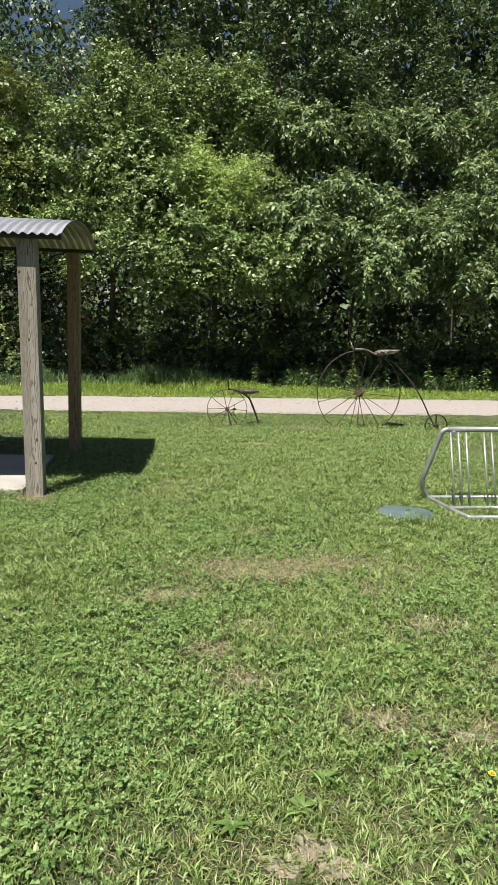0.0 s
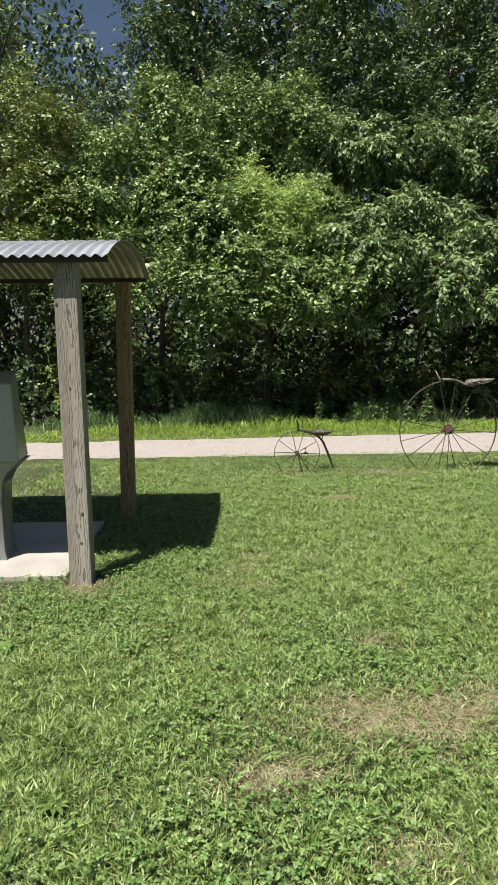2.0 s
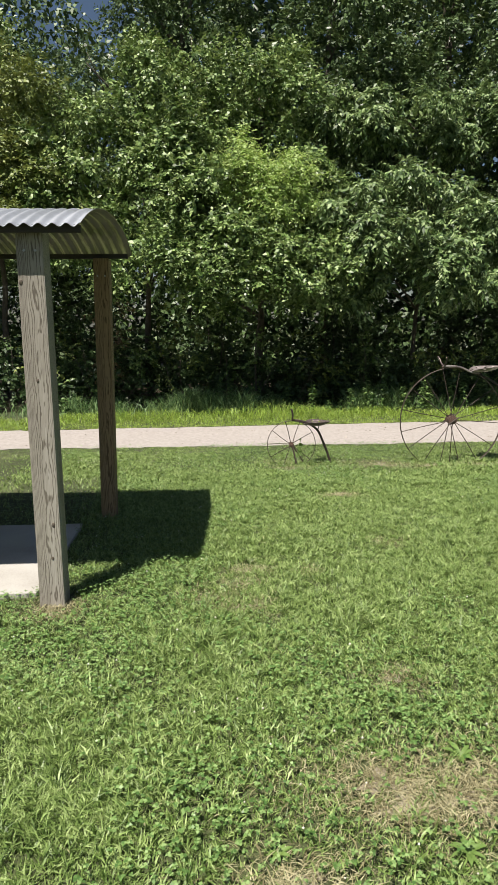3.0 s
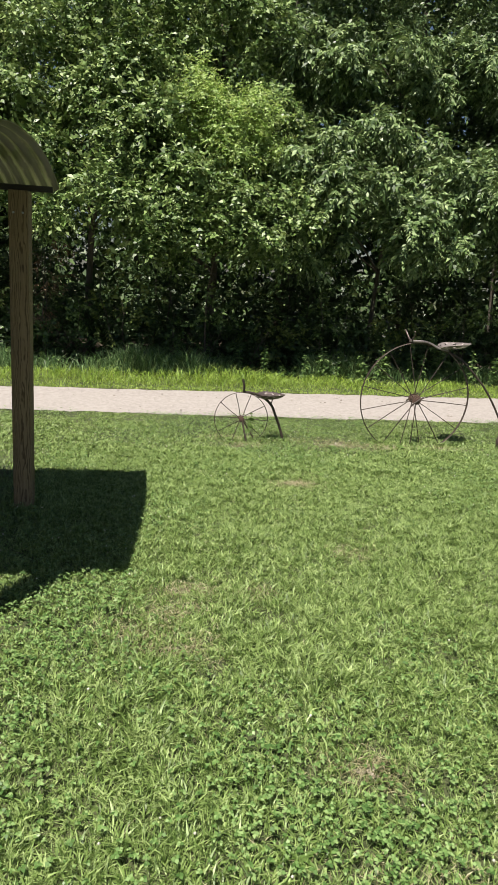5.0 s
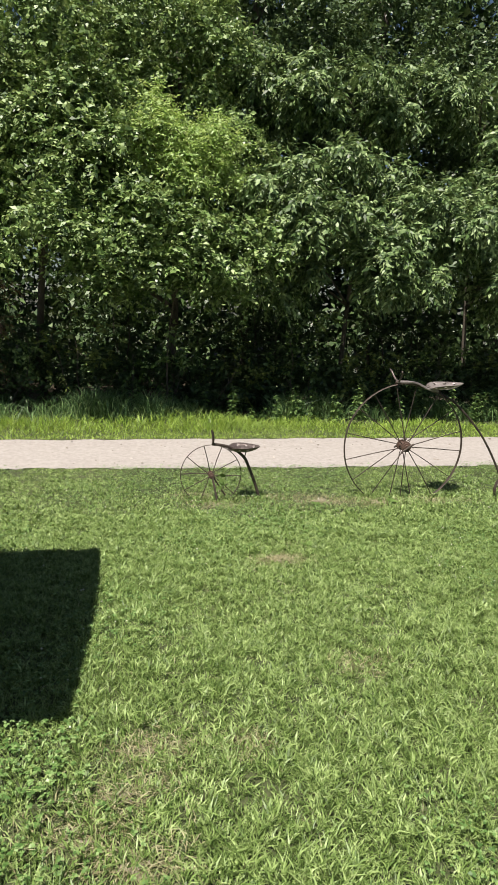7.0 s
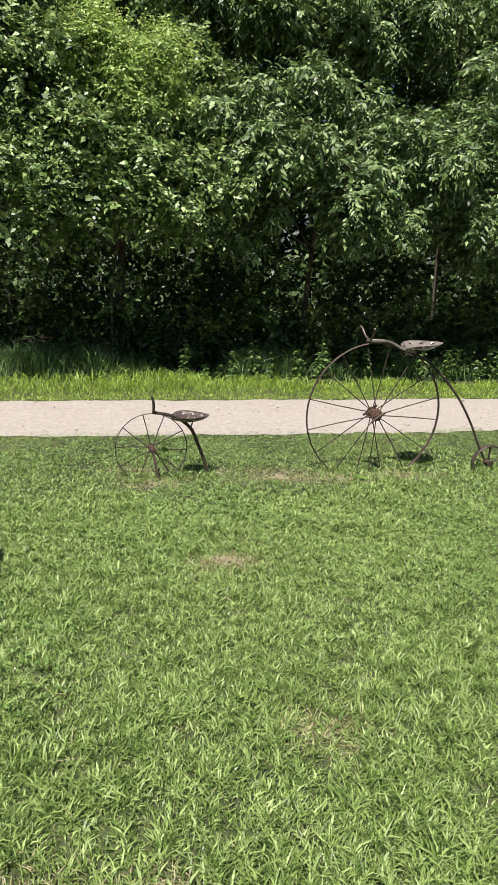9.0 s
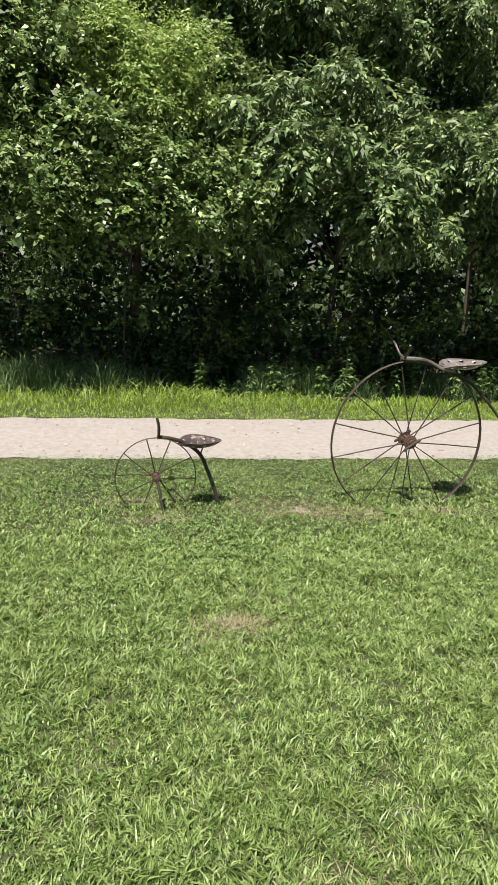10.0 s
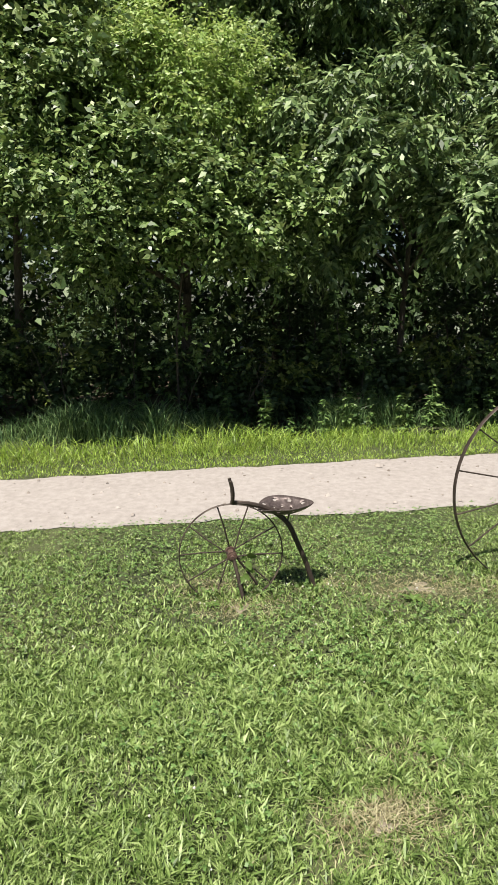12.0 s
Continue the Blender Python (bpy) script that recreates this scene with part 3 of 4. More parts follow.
# ---- bicycle rack, lid ----
def build_rack():
    r = thing("bicycle_rack", (2.5, 3.3, 0), "galvanised steel pipe bicycle rack standing in the grass", "bicycle rack")
    yt, yb, ym, yf = 3.28, 3.39, 3.06, 2.80
    x1 = 3.95
    part("top_pipe", tube([(1.56, yt, 0.662), (x1 - 0.04, yt, 0.672)], 0.024, None, 12), M_GALV, r, smooth=True)
    for x, s in ((1.56, -1), (x1 - 0.04, 1)):
        part("end_pipe", tube(curve_pts([(x, yt, 0.662), (x + 0.035 * s, yt + 0.004, 0.645), (x + 0.06 * s, yt + 0.012, 0.59), (x + 0.135 * s, yt + 0.05, 0.30), (x + 0.152 * s, yt + 0.075, 0.21), (x + 0.138 * s, yt + 0.095, 0.13), (x + 0.085 * s, yb, 0.035)]), 0.021, None, 12), M_GALV, r, smooth=True)
        bm = bmesh.new()
        bmesh.ops.create_cone(bm, cap_ends=True, segments=12, radius1=0.019, radius2=0.019, depth=0.05, matrix=pose(x + 0.045 * -s, yt - 0.03, 0.635, 90, 0, 0))
        part("clamp", bm, M_GALV, r)
        part("base_pipe", tube(curve_pts([(x + 0.085 * s, yb, 0.035), (x + 0.04 * s, yb - 0.2, 0.03), (x, ym - 0.1, 0.028), (x - 0.05 * s, yf, 0.028)]), 0.018, None, 10), M_GALV, r, smooth=True)
    for y, xa, rad in ((yb, 1.48, 0.018), (ym, 1.55, 0.019), (yf, 1.61, 0.02)):
        part("rail", tube([(xa, y, 0.03), (x1 - (xa - 1.46), y, 0.034)], rad, None, 10), M_GALV, r, smooth=True)
    x = 1.585
    while x < x1 - 0.1:
        for k in range(3):
            part("bar", tube([(x + 0.068 * k, yt - 0.005, 0.655), (x + 0.068 * k + 0.004, ym, 0.035)], 0.0085, None, 8), M_GALV, r, smooth=True)
        x += 0.295
    return r


build_rack()
lock = thing("cable_lock", (2.16, 3.30, 0.70), "black rubber cable lock looped over the rack pipe", "cable lock")
part("cable", tube(curve_pts([(2.05, 3.25, 0.702), (2.3, 3.26, 0.705), (2.34, 3.33, 0.66), (2.27, 3.33, 0.46), (2.17, 3.33, 0.42), (2.09, 3.33, 0.46), (2.06, 3.31, 0.62), (2.05, 3.25, 0.702)]), 0.011, None, 8), M_RUBBER, lock, smooth=True)
part("lock_body", box(2.02, 2.26, 3.23, 3.27, 0.69, 0.725, 0.008), M_RUBBER, lock)


def build_lid():
    o = thing("valve_box_lid", (1.12, 2.93, gz(1.12, 2.93)), "faded teal plastic utility lid sunk in the grass", "utility lid")
    bm = bmesh.new()
    prev = None
    for r, z in ((1.0, -0.03), (1.0, 0.016), (0.97, 0.024), (0.90, 0.027), (0.5, 0.031)):
        ring = []
        for k in range(36):
            a = 2 * math.pi * k / 36
            e = 2.6
            ca, sa = math.cos(a), math.sin(a)
            px = math.copysign(abs(ca) ** (2 / e), ca) * 0.225 * r
            py = math.copysign(abs(sa) ** (2 / e), sa) * 0.17 * r
            ring.append(bm.verts.new(Matrix.Rotation(radians(-22), 3, "Z") @ Vector((px, py, z)) + o.location))
        if prev:
            for k in range(36):
                bm.faces.new((prev[k], prev[(k + 1) % 36], ring[(k + 1) % 36], ring[k]))
        prev = ring
    bm.faces.new(prev)
    part("cover", bm, M_LID, o, smooth=False)
    b = bmesh.new()
    bmesh.ops.create_cone(b, cap_ends=True, segments=12, radius1=0.016, radius2=0.014, depth=0.012, matrix=Matrix.Translation(o.location + Vector((0.02, 0.01, 0.035))))
    part("bolt", b, M_RUBBER, o)


build_lid()


# ---- woods ----
def unit(a):
    return a / np.maximum(np.linalg.norm(a, axis=-1, keepdims=True), 1e-9)


def leaf_arrays(P, D, N, L, W):
    """Kite-shaped leaves, slightly folded: base P, way D, face N, length L, width W."""
    S = unit(np.cross(D, N))
    N = unit(np.cross(S, D))
    h = (0.42 * L)[:, None]
    w = (0.5 * W)[:, None]
    v = np.stack([P, P + D * h + S * w + N * w * 0.35, P + D * L[:, None] - N * (0.12 * L)[:, None], P + D * h - S * w + N * w * 0.35], 1)
    return v.reshape(-1, 3)


def leaf_mesh(name, P, D, N, L, W, material):
    v = leaf_arrays(P, D, N, L, W)
    return mesh_from(name, v, np.arange(len(v)).reshape(-1, 4), material)


def sprays(rng, C, O, k, twig, leaf, ratio, droop, hang):
    """k leaves in two ranks along a twig from each centre C, growing the way O."""
    n = len(C)
    T = unit(O + rng.normal(0, 0.55, (n, 3)) + np.array([0, 0, -droop]))
    up = np.array([0, 0, 1.0]) + rng.normal(0, 0.3, (n, 3))
    S = unit(np.cross(T, up))
    s = np.linspace(0.12, 1.0, k)[None, :, None]
    ln = (twig * rng.uniform(0.6, 1.35, n))[:, None, None]
    P = C[:, None] + T[:, None] * s * ln + np.array([0, 0, -1.0]) * (s ** 2) * ln * droop * 0.55
    side = np.where(np.arange(k) % 2 == 0, 1.0, -1.0)[None, :, None]
    D = unit(T[:, None] * 0.62 + S[:, None] * side * 0.8 + np.array([0, 0, -1.0]) * hang + rng.normal(0, 0.28, (n, k, 3)))
    face = unit(np.array([-0.05, -0.2, 0.7]) + O * 0.5 + rng.normal(0, 0.68, (n, 3)))
    N = unit(face[:, None] + rng.normal(0, 0.32, (n, k, 3)))
    L = leaf * rng.uniform(0.6, 1.3, (n, k))
    return P.reshape(-1, 3), D.reshape(-1, 3), N.reshape(-1, 3), L.ravel(), (L * ratio).ravel()


def crown_arrays(rng, lobes, clumps, per, clump_r, k, twig, leaf, ratio, droop, hang, core=0):
    """Leaf clumps over the outer skin of a few lobes (centre, radii)."""
    Cs, Os = [], []
    if core:
        clumps, per, clump_r = clumps * 0.6, int(per * 1.66), clump_r * 0.82
    weights = np.array([lo[3] * lo[5] for lo in lobes], float)
    for lo, share in zip(lobes, weights / weights.sum()):
        c, rad = np.array(lo[:3]), np.array(lo[3:])
        m = max(3, int(round(clumps * share)))
        d = unit(rng.normal(0, 1, (m, 3)))
        d[:, 1] = np.where(rng.random(m) < 0.4, -abs(d[:, 1]), d[:, 1])
        cc = c + d * rad * rng.uniform(0.6, 1.2, (m, 1))
        rr = clump_r * rng.uniform(0.6, 1.45, (m, 1))
        e = unit(rng.normal(0, 1, (m, per, 3)) + np.array([0, 0, 0.35]))
        pts = cc[:, None] + e * rr[:, None] * np.array([1.15, 1.15, 0.5]) * rng.uniform(0.3, 0.95, (m, per, 1))
        out = unit(e * 0.9 + d[:, None] * 0.6)
        Cs.append(pts.reshape(-1, 3))
        Os.append(out.reshape(-1, 3))
    C, O = np.concatenate(Cs), np.concatenate(Os)
    keep = C[:, 2] > ground_z(C[:, 0], C[:, 1]) + 0.15
    outer = sprays(rng, C[keep], O[keep], k, twig, leaf, ratio, droop, hang)
    if not core:
        return outer
    # larger unseen leaves in the heart of each lobe, added to block the sun
    inner = []
    for lo in lobes:
        m = int(core * lo[3] * lo[5])
        d = unit(rng.normal(0, 1, (m, 3))) * rng.random((m, 1)) ** 0.5 * 0.66
        inner.append(np.array(lo[:3]) + d * np.array(lo[3:]))
    P = np.concatenate(inner)
    m = len(P)
    L = rng.uniform(0.13, 0.22, m)
    extra = (P, unit(rng.normal(0, 1, (m, 3))), unit(rng.normal(0, 0.4, (m, 3)) + np.array([0, -0.2, 1.0])), L, L * 0.6)
    return tuple(np.concatenate(pair) for pair in zip(outer, extra))


def tree(x, y, lobes, kind, seed, label, clumps, per=26, clump_r=0.45, k=9, twig=0.34, leaf=0.105, ratio=0.55, droop=0.35, hang=0.15, trunk_r=0.085, lean=(0, 0), name="tree", category="tree", stems=1, core=230):
    """A tapered trunk with limbs and a crown of leafy clumps; lobes are given from the foot: x, y, z, rx, ry, rz."""
    rng = np.random.default_rng(seed)
    rnd = random.Random(seed)
    z0 = gz(x, y)
    t = thing(name, (x, y, z0), label, category, "woodland trees" if name == "tree" else "woodland shrubs")
    world_lobes = [(x + a, y + b, z0 + c, p, q, r) for a, b, c, p, q, r in lobes]
    top = max(lo[2] + lo[5] * 0.6 for lo in world_lobes)
    for s in range(stems):
        ax, ay = rnd.uniform(-0.25, 0.25) * (stems > 1), rnd.uniform(-0.2, 0.2) * (stems > 1)
        pts = []
        for i in range(8):
            u = i / 7
            pts.append((x + ax + lean[0] * u + ax * 2.5 * u + rnd.uniform(-0.06, 0.06), y + ay + lean[1] * u + rnd.uniform(-0.06, 0.06), z0 - 0.1 + (top - z0) * u))
        spine = curve_pts(pts, 3)
        part("trunk", tube(spine, [trunk_r * (1 - 0.82 * i / (len(spine) - 1)) * (1.35 if i == 0 else 1) for i in range(len(spine))], None, 9), M_BARK, t, smooth=True)
    for lo in world_lobes:
        for j in range(2 if name == "tree" else 1):
            c = Vector(lo[:3])
            start = Vector(spine[max(2, min(len(spine) - 3, int((c.z - 0.8 * lo[5] - z0) / max(top - z0, 0.1) * len(spine))))])
            end = c + Vector((rnd.uniform(-1, 1) * lo[3], rnd.uniform(-1, 0.3) * lo[4], rnd.uniform(-0.2, 0.7) * lo[5])) * 0.75
            bend = (start + end) / 2 + Vector((rnd.uniform(-0.2, 0.2), rnd.uniform(-0.2, 0.2), 0.15))
            limb = curve_pts([start, bend, end], 5)
            part("limb", tube(limb, [trunk_r * 0.42 * (1 - 0.8 * i / (len(limb) - 1)) for i in range(len(limb))], None, 6), M_BARK, t, smooth=True)
    linked("crown", leaf_mesh("crown", *crown_arrays(rng, world_lobes, clumps, per, clump_r, k, twig, leaf, ratio, droop, hang, core if name == "tree" else 0), M_LEAF[kind]), t)
    return t


# front row along the trail
tree(-5.6, 15.0, [(0, -0.9, 5.4, 1.7, 1.2, 1.9), (-1.4, -1.4, 4.1, 1.3, 1.0, 1.0), (1.1, -1.5, 4.1, 1.2, 1.0, 0.9), (0, -1.8, 3.7, 1.5, 0.7, 0.5)], "olive", 11,
     "olive-green hackberry tree at the edge of the woods", 120, per=40, clump_r=0.46, leaf=0.080)
tree(-2.4, 14.9, [(0.1, -0.8, 6.0, 1.3, 1.2, 1.6), (-0.9, -1.5, 4.1, 1.2, 1.0, 1.2), (0.9, -1.5, 4.3, 1.2, 1.0, 1.2), (0.45, -2.6, 3.0, 1.0, 0.6, 0.5), (-0.9, -2.3, 3.4, 0.8, 0.6, 0.4), (1.2, -2.3, 4.0, 0.6, 0.5, 0.6), (0.6, -1.8, 5.0, 0.7, 0.5, 0.6)], "maple", 12,
     "tall bright green box elder tree with glossy leaves", 138, per=38, clump_r=0.44, leaf=0.090, ratio=0.56)
tree(-0.10, 13.2, [(-0.80, -0.45, 4.05, 0.34, 0.35, 0.28), (-0.30, -0.4, 4.5, 0.36, 0.35, 0.45), (0.25, -0.5, 4.25, 0.40, 0.35, 0.34), (0.85, -0.4, 4.15, 0.42, 0.35, 0.30), (0.0, -0.55, 3.85, 0.7, 0.35, 0.2),
     (0.6, -0.45, 4.6, 0.14, 0.15, 0.22), (-0.2, -0.4, 5.0, 0.12, 0.12, 0.25)], "lime", 13,
     "young yellow-green sapling catching the sun", 78, per=20, clump_r=0.19, leaf=0.070, ratio=0.42, hang=0.3, twig=0.30, trunk_r=0.02, lean=(0.15, 0.3))
tree(0.1, 14.8, [(-0.9, -2.3, 3.0, 1.0, 0.6, 0.6), (0.7, -2.3, 2.8, 0.9, 0.6, 0.6), (-0.1, -2.6, 2.35, 0.8, 0.5, 0.4), (0, -0.9, 4.4, 1.3, 0.8, 0.9), (0.1, -0.3, 6.2, 1.3, 0.9, 1.0), (-1.3, -2.5, 2.2, 0.6, 0.5, 0.35)], "maple", 14,
     "leafy box elder tree behind a young sapling", 124, per=38, clump_r=0.38, leaf=0.088, ratio=0.56)
tree(3.5, 15.0, [(-2.0, -2.2, 2.6, 0.8, 0.85, 0.5), (-1.0, -2.4, 3.15, 0.9, 0.85, 0.6), (0.2, -2.5, 2.7, 0.9, 0.85, 0.55), (0.9, -2.3, 3.5, 0.9, 0.85, 0.55), (-1.9, -1.6, 4.1, 0.7, 0.85, 0.45), (-0.3, -1.5, 4.3, 0.8, 0.85, 0.35),
     (-0.9, -0.6, 5.9, 1.4, 0.8, 0.7), (1.2, -0.2, 6.0, 1.2, 0.8, 0.6)], "ash", 15,
     "ash tree with drooping compound leaves over the trail edge", 140, per=32, clump_r=0.36, k=11, twig=0.32, leaf=0.118, ratio=0.38, droop=0.5, hang=0.5, lean=(0.5, -0.3), trunk_r=0.06)
tree(6.6, 15.1, [(-1.2, -2.4, 3.5, 0.9, 0.85, 0.6), (-0.4, -2.4, 2.6, 1.0, 0.85, 0.5), (1.0, -2.1, 3.0, 1.1, 0.7, 0.7), (-0.4, -1.5, 4.5, 1.0, 0.7, 0.55), (0.9, -1.2, 4.9, 1.2, 0.7, 0.6), (0, -0.4, 6.2, 1.6, 0.9, 0.7)], "ash", 16,
     "dense ash tree hanging over the trail edge", 132, per=32, clump_r=0.40, k=11, twig=0.32, leaf=0.118, ratio=0.38, droop=0.5, hang=0.5, lean=(-0.4, -0.3), trunk_r=0.055)
tree(10.6, 14.8, [(0, -1.2, 3.4, 1.9, 1.0, 1.2), (-0.4, 0, 6.0, 1.9, 1.3, 1.6)], "maple", 17, "broad green box elder tree beside the trail", 80, per=32, clump_r=0.6)
tree(-9.2, 14.9, [(0, -1.0, 3.5, 1.9, 1.1, 1.3), (0.4, 0, 6.2, 1.9, 1.3, 1.8)], "olive", 18, "bushy hackberry tree beside the trail", 80, per=32, clump_r=0.6)

# sparse young growth hanging at the edge of the shade
for j, (x, y, h) in enumerate(((-4.6, 13.4, 1.4), (-3.1, 13.3, 1.1), (-1.6, 13.4, 1.5), (-0.3, 13.2, 1.2), (1.0, 13.2, 0.9), (2.3, 13.4, 1.3), (3.7, 13.3, 1.0), (5.1, 13.3, 1.3), (6.6, 13.4, 1.3), (8.0, 13.4, 1.5))):
    tree(x, y, [(-0.2, 0, h * 0.62, 0.45, 0.25, h * 0.3), (0.3, 0, h * 0.8, 0.4, 0.25, h * 0.3), (0.05, 0.1, h * 1.15, 0.5, 0.3, 0.3)], "maple" if j % 2 else "olive", 90 + j,
         "sparse leggy young shrub at the edge of the shade", 10, per=5, clump_r=0.24, k=9, twig=0.28, leaf=0.085, trunk_r=0.012, name="shrub", category="shrub", stems=2)

# second row, taller; dark green leaves deepened in colour to look shaded
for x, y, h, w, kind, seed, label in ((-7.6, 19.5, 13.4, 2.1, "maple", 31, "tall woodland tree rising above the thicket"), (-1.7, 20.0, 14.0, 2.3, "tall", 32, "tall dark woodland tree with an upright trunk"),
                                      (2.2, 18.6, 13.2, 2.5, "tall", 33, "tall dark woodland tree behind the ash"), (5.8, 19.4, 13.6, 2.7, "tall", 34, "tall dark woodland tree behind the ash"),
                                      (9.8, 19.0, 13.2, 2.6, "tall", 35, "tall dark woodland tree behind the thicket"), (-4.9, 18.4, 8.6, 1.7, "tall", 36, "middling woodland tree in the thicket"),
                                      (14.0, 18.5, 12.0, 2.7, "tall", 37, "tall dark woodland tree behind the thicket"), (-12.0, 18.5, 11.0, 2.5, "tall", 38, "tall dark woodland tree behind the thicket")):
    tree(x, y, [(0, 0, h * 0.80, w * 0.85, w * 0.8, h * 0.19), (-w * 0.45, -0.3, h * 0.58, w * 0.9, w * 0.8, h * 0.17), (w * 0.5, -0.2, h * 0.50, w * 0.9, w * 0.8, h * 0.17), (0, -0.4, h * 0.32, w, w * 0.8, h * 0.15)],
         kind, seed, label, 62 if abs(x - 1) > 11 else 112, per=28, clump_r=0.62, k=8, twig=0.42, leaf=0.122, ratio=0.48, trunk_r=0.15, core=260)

# withered vine hanging beside the shelter
tree(-3.05, 13.15, [(0, 0, 1.1, 0.22, 0.15, 0.5), (0.12, 0, 1.9, 0.24, 0.15, 0.45)], "brown", 120, "withered brown vine hanging at the edge of the woods", 16, per=7, clump_r=0.2, k=8, twig=0.24, leaf=0.06,
     ratio=0.35, hang=0.7, trunk_r=0.01, name="vine", category="vine", stems=2)

# undergrowth, with the shade put into the leaf colour
SHRUBS = ((-8.3, 13.9, 1.2), (-6.6, 13.6, 1.0), (-5.0, 13.7, 1.25), (-3.5, 13.6, 1.0), (-2.3, 14.2, 1.3), (-0.9, 14.0, 0.95), (0.6, 13.7, 0.7), (1.5, 14.1, 1.0), (2.9, 13.7, 0.85), (4.3, 13.8, 0.7), (5.6, 14.0, 0.95),
          (6.9, 13.8, 1.15), (8.5, 13.9, 1.2), (10.1, 14.0, 1.3), (-4.2, 16.2, 2.2), (-1.0, 16.6, 2.2), (2.2, 16.3, 2.3), (5.6, 16.6, 2.2), (9.2, 16.8, 2.3), (-7.6, 16.6, 2.3), (12.6, 16.6, 2.3))
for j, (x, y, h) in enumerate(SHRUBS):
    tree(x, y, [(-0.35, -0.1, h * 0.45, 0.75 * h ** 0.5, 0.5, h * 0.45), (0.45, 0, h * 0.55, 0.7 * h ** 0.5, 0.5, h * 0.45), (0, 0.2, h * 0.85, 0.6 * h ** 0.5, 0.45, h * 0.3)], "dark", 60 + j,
         "low leafy shrub under the trees, its shade coloured into the leaves", 26, per=13, clump_r=0.24, k=8, twig=0.26, leaf=0.095, ratio=0.55, trunk_r=0.022, name="shrub", category="shrub", stems=2)

# distant depth of the woods, its shade carried by the dark leaf colour
rng = np.random.default_rng(77)
n = 64000
fx, fy = rng.uniform(-16, 22, n), rng.uniform(21.5, 27, n)
ht = 13.5 + 1.2 * np.sin(0.9 * fx) + 0.9 * np.sin(2.3 * fx + 1) - 4.2 * np.exp(-((fx + 4.9) / 1.1) ** 2)
fz = rng.random(n) ** 0.8 * ht + 0.1
P = np.stack([fx, fy, fz + ground_z(fx, fy)], -1)
D = unit(rng.normal(0, 1, (n, 3)))
N = unit(rng.normal(0, 0.5, (n, 3)) + np.array([0, -0.5, 0.8]))
L = rng.uniform(0.22, 0.5, n) * np.where(fx < -3, 0.62, 1.0)
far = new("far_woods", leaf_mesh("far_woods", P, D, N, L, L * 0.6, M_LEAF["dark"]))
tagged(far, "woods behind the trees, leaves coloured dark for deep shade", "woods", kind="stuff")

# leaf litter sheet over the woodland floor, its dark colour standing in for shade
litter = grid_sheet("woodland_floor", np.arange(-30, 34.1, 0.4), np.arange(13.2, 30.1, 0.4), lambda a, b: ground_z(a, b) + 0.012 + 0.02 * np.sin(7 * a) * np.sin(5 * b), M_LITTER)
tagged(litter, "brown leaf litter and soil sheet, coloured dark for the shade under the trees", "soil", kind="structure")
n = 27000
fx, fy = rng.uniform(-16, 20, n), rng.uniform(16.5, 21, n)
fz = rng.random(n) ** 1.3 * (2.6 + 0.8 * np.sin(1.3 * fx))
L = rng.uniform(0.14, 0.30, n)
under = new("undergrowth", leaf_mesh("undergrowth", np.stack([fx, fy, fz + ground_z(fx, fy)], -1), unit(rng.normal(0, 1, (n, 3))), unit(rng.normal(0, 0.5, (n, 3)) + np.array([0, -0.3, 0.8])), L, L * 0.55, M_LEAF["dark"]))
tagged(under, "leafy undergrowth deep in the woods, coloured dim for shade", "undergrowth", kind="stuff")

# bare dead twigs among the shrubs
rng = np.random.default_rng(8)
for j in range(16):
    x, y = rng.uniform(-6.5, 8.5), rng.uniform(13.3, 14.2)
    z = gz(x, y)
    t = thing("dead_branch", (x, y, z), "thin bare dead branch among the shrubs", "branch", "dead branches")
    p = [Vector((x, y, z - 0.03))]
    d = Vector((rng.uniform(-0.5, 0.5), rng.uniform(-0.2, 0.1), 1)).normalized()
    for i in range(6):
        d = (d + Vector(rng.normal(0, 0.22, 3))).normalized()
        p.append(p[-1] + d * rng.uniform(0.15, 0.32))
    part("stem", tube(curve_pts(p, 3), [0.011 * (1 - 0.8 * i / 18) for i in range(19)], None, 5), M_BARK, t)
    for i in (2, 3, 4):
        q = p[i] + (d + Vector(rng.normal(0, 0.8, 3))).normalized() * 0.35
        part("twig", tube([p[i], (p[i] + q) / 2 + Vector((0, 0, 0.03)), q], [0.006, 0.004, 0.002], None, 5), M_BARK, t)


# ---- grass ----
def lattice(X, Y, size, seed):
    """Smooth random field between 0 and 1 with cells of the given size."""
    table = np.random.default_rng(seed).random((256, 256))
    u, v = X / size + 1000.0, Y / size + 1000.0
    i, j = np.floor(u).astype(int), np.floor(v).astype(int)
    fu, fv = u - i, v - j
    fu, fv = fu * fu * (3 - 2 * fu), fv * fv * (3 - 2 * fv)
    a, b, c, d = (table[(i + p) % 256, (j + q) % 256] for p, q in ((0, 0), (1, 0), (0, 1), (1, 1)))
    return (a * (1 - fu) + b * fu) * (1 - fv) + (c * (1 - fu) + d * fu) * fv


def tuft_way(X, Y):
    """Direction in which the sward lies, turning from tuft to tuft."""
    return 12.0 * lattice(X, Y, 0.07, 5) + 5.0 * lattice(X, Y, 0.22, 6)


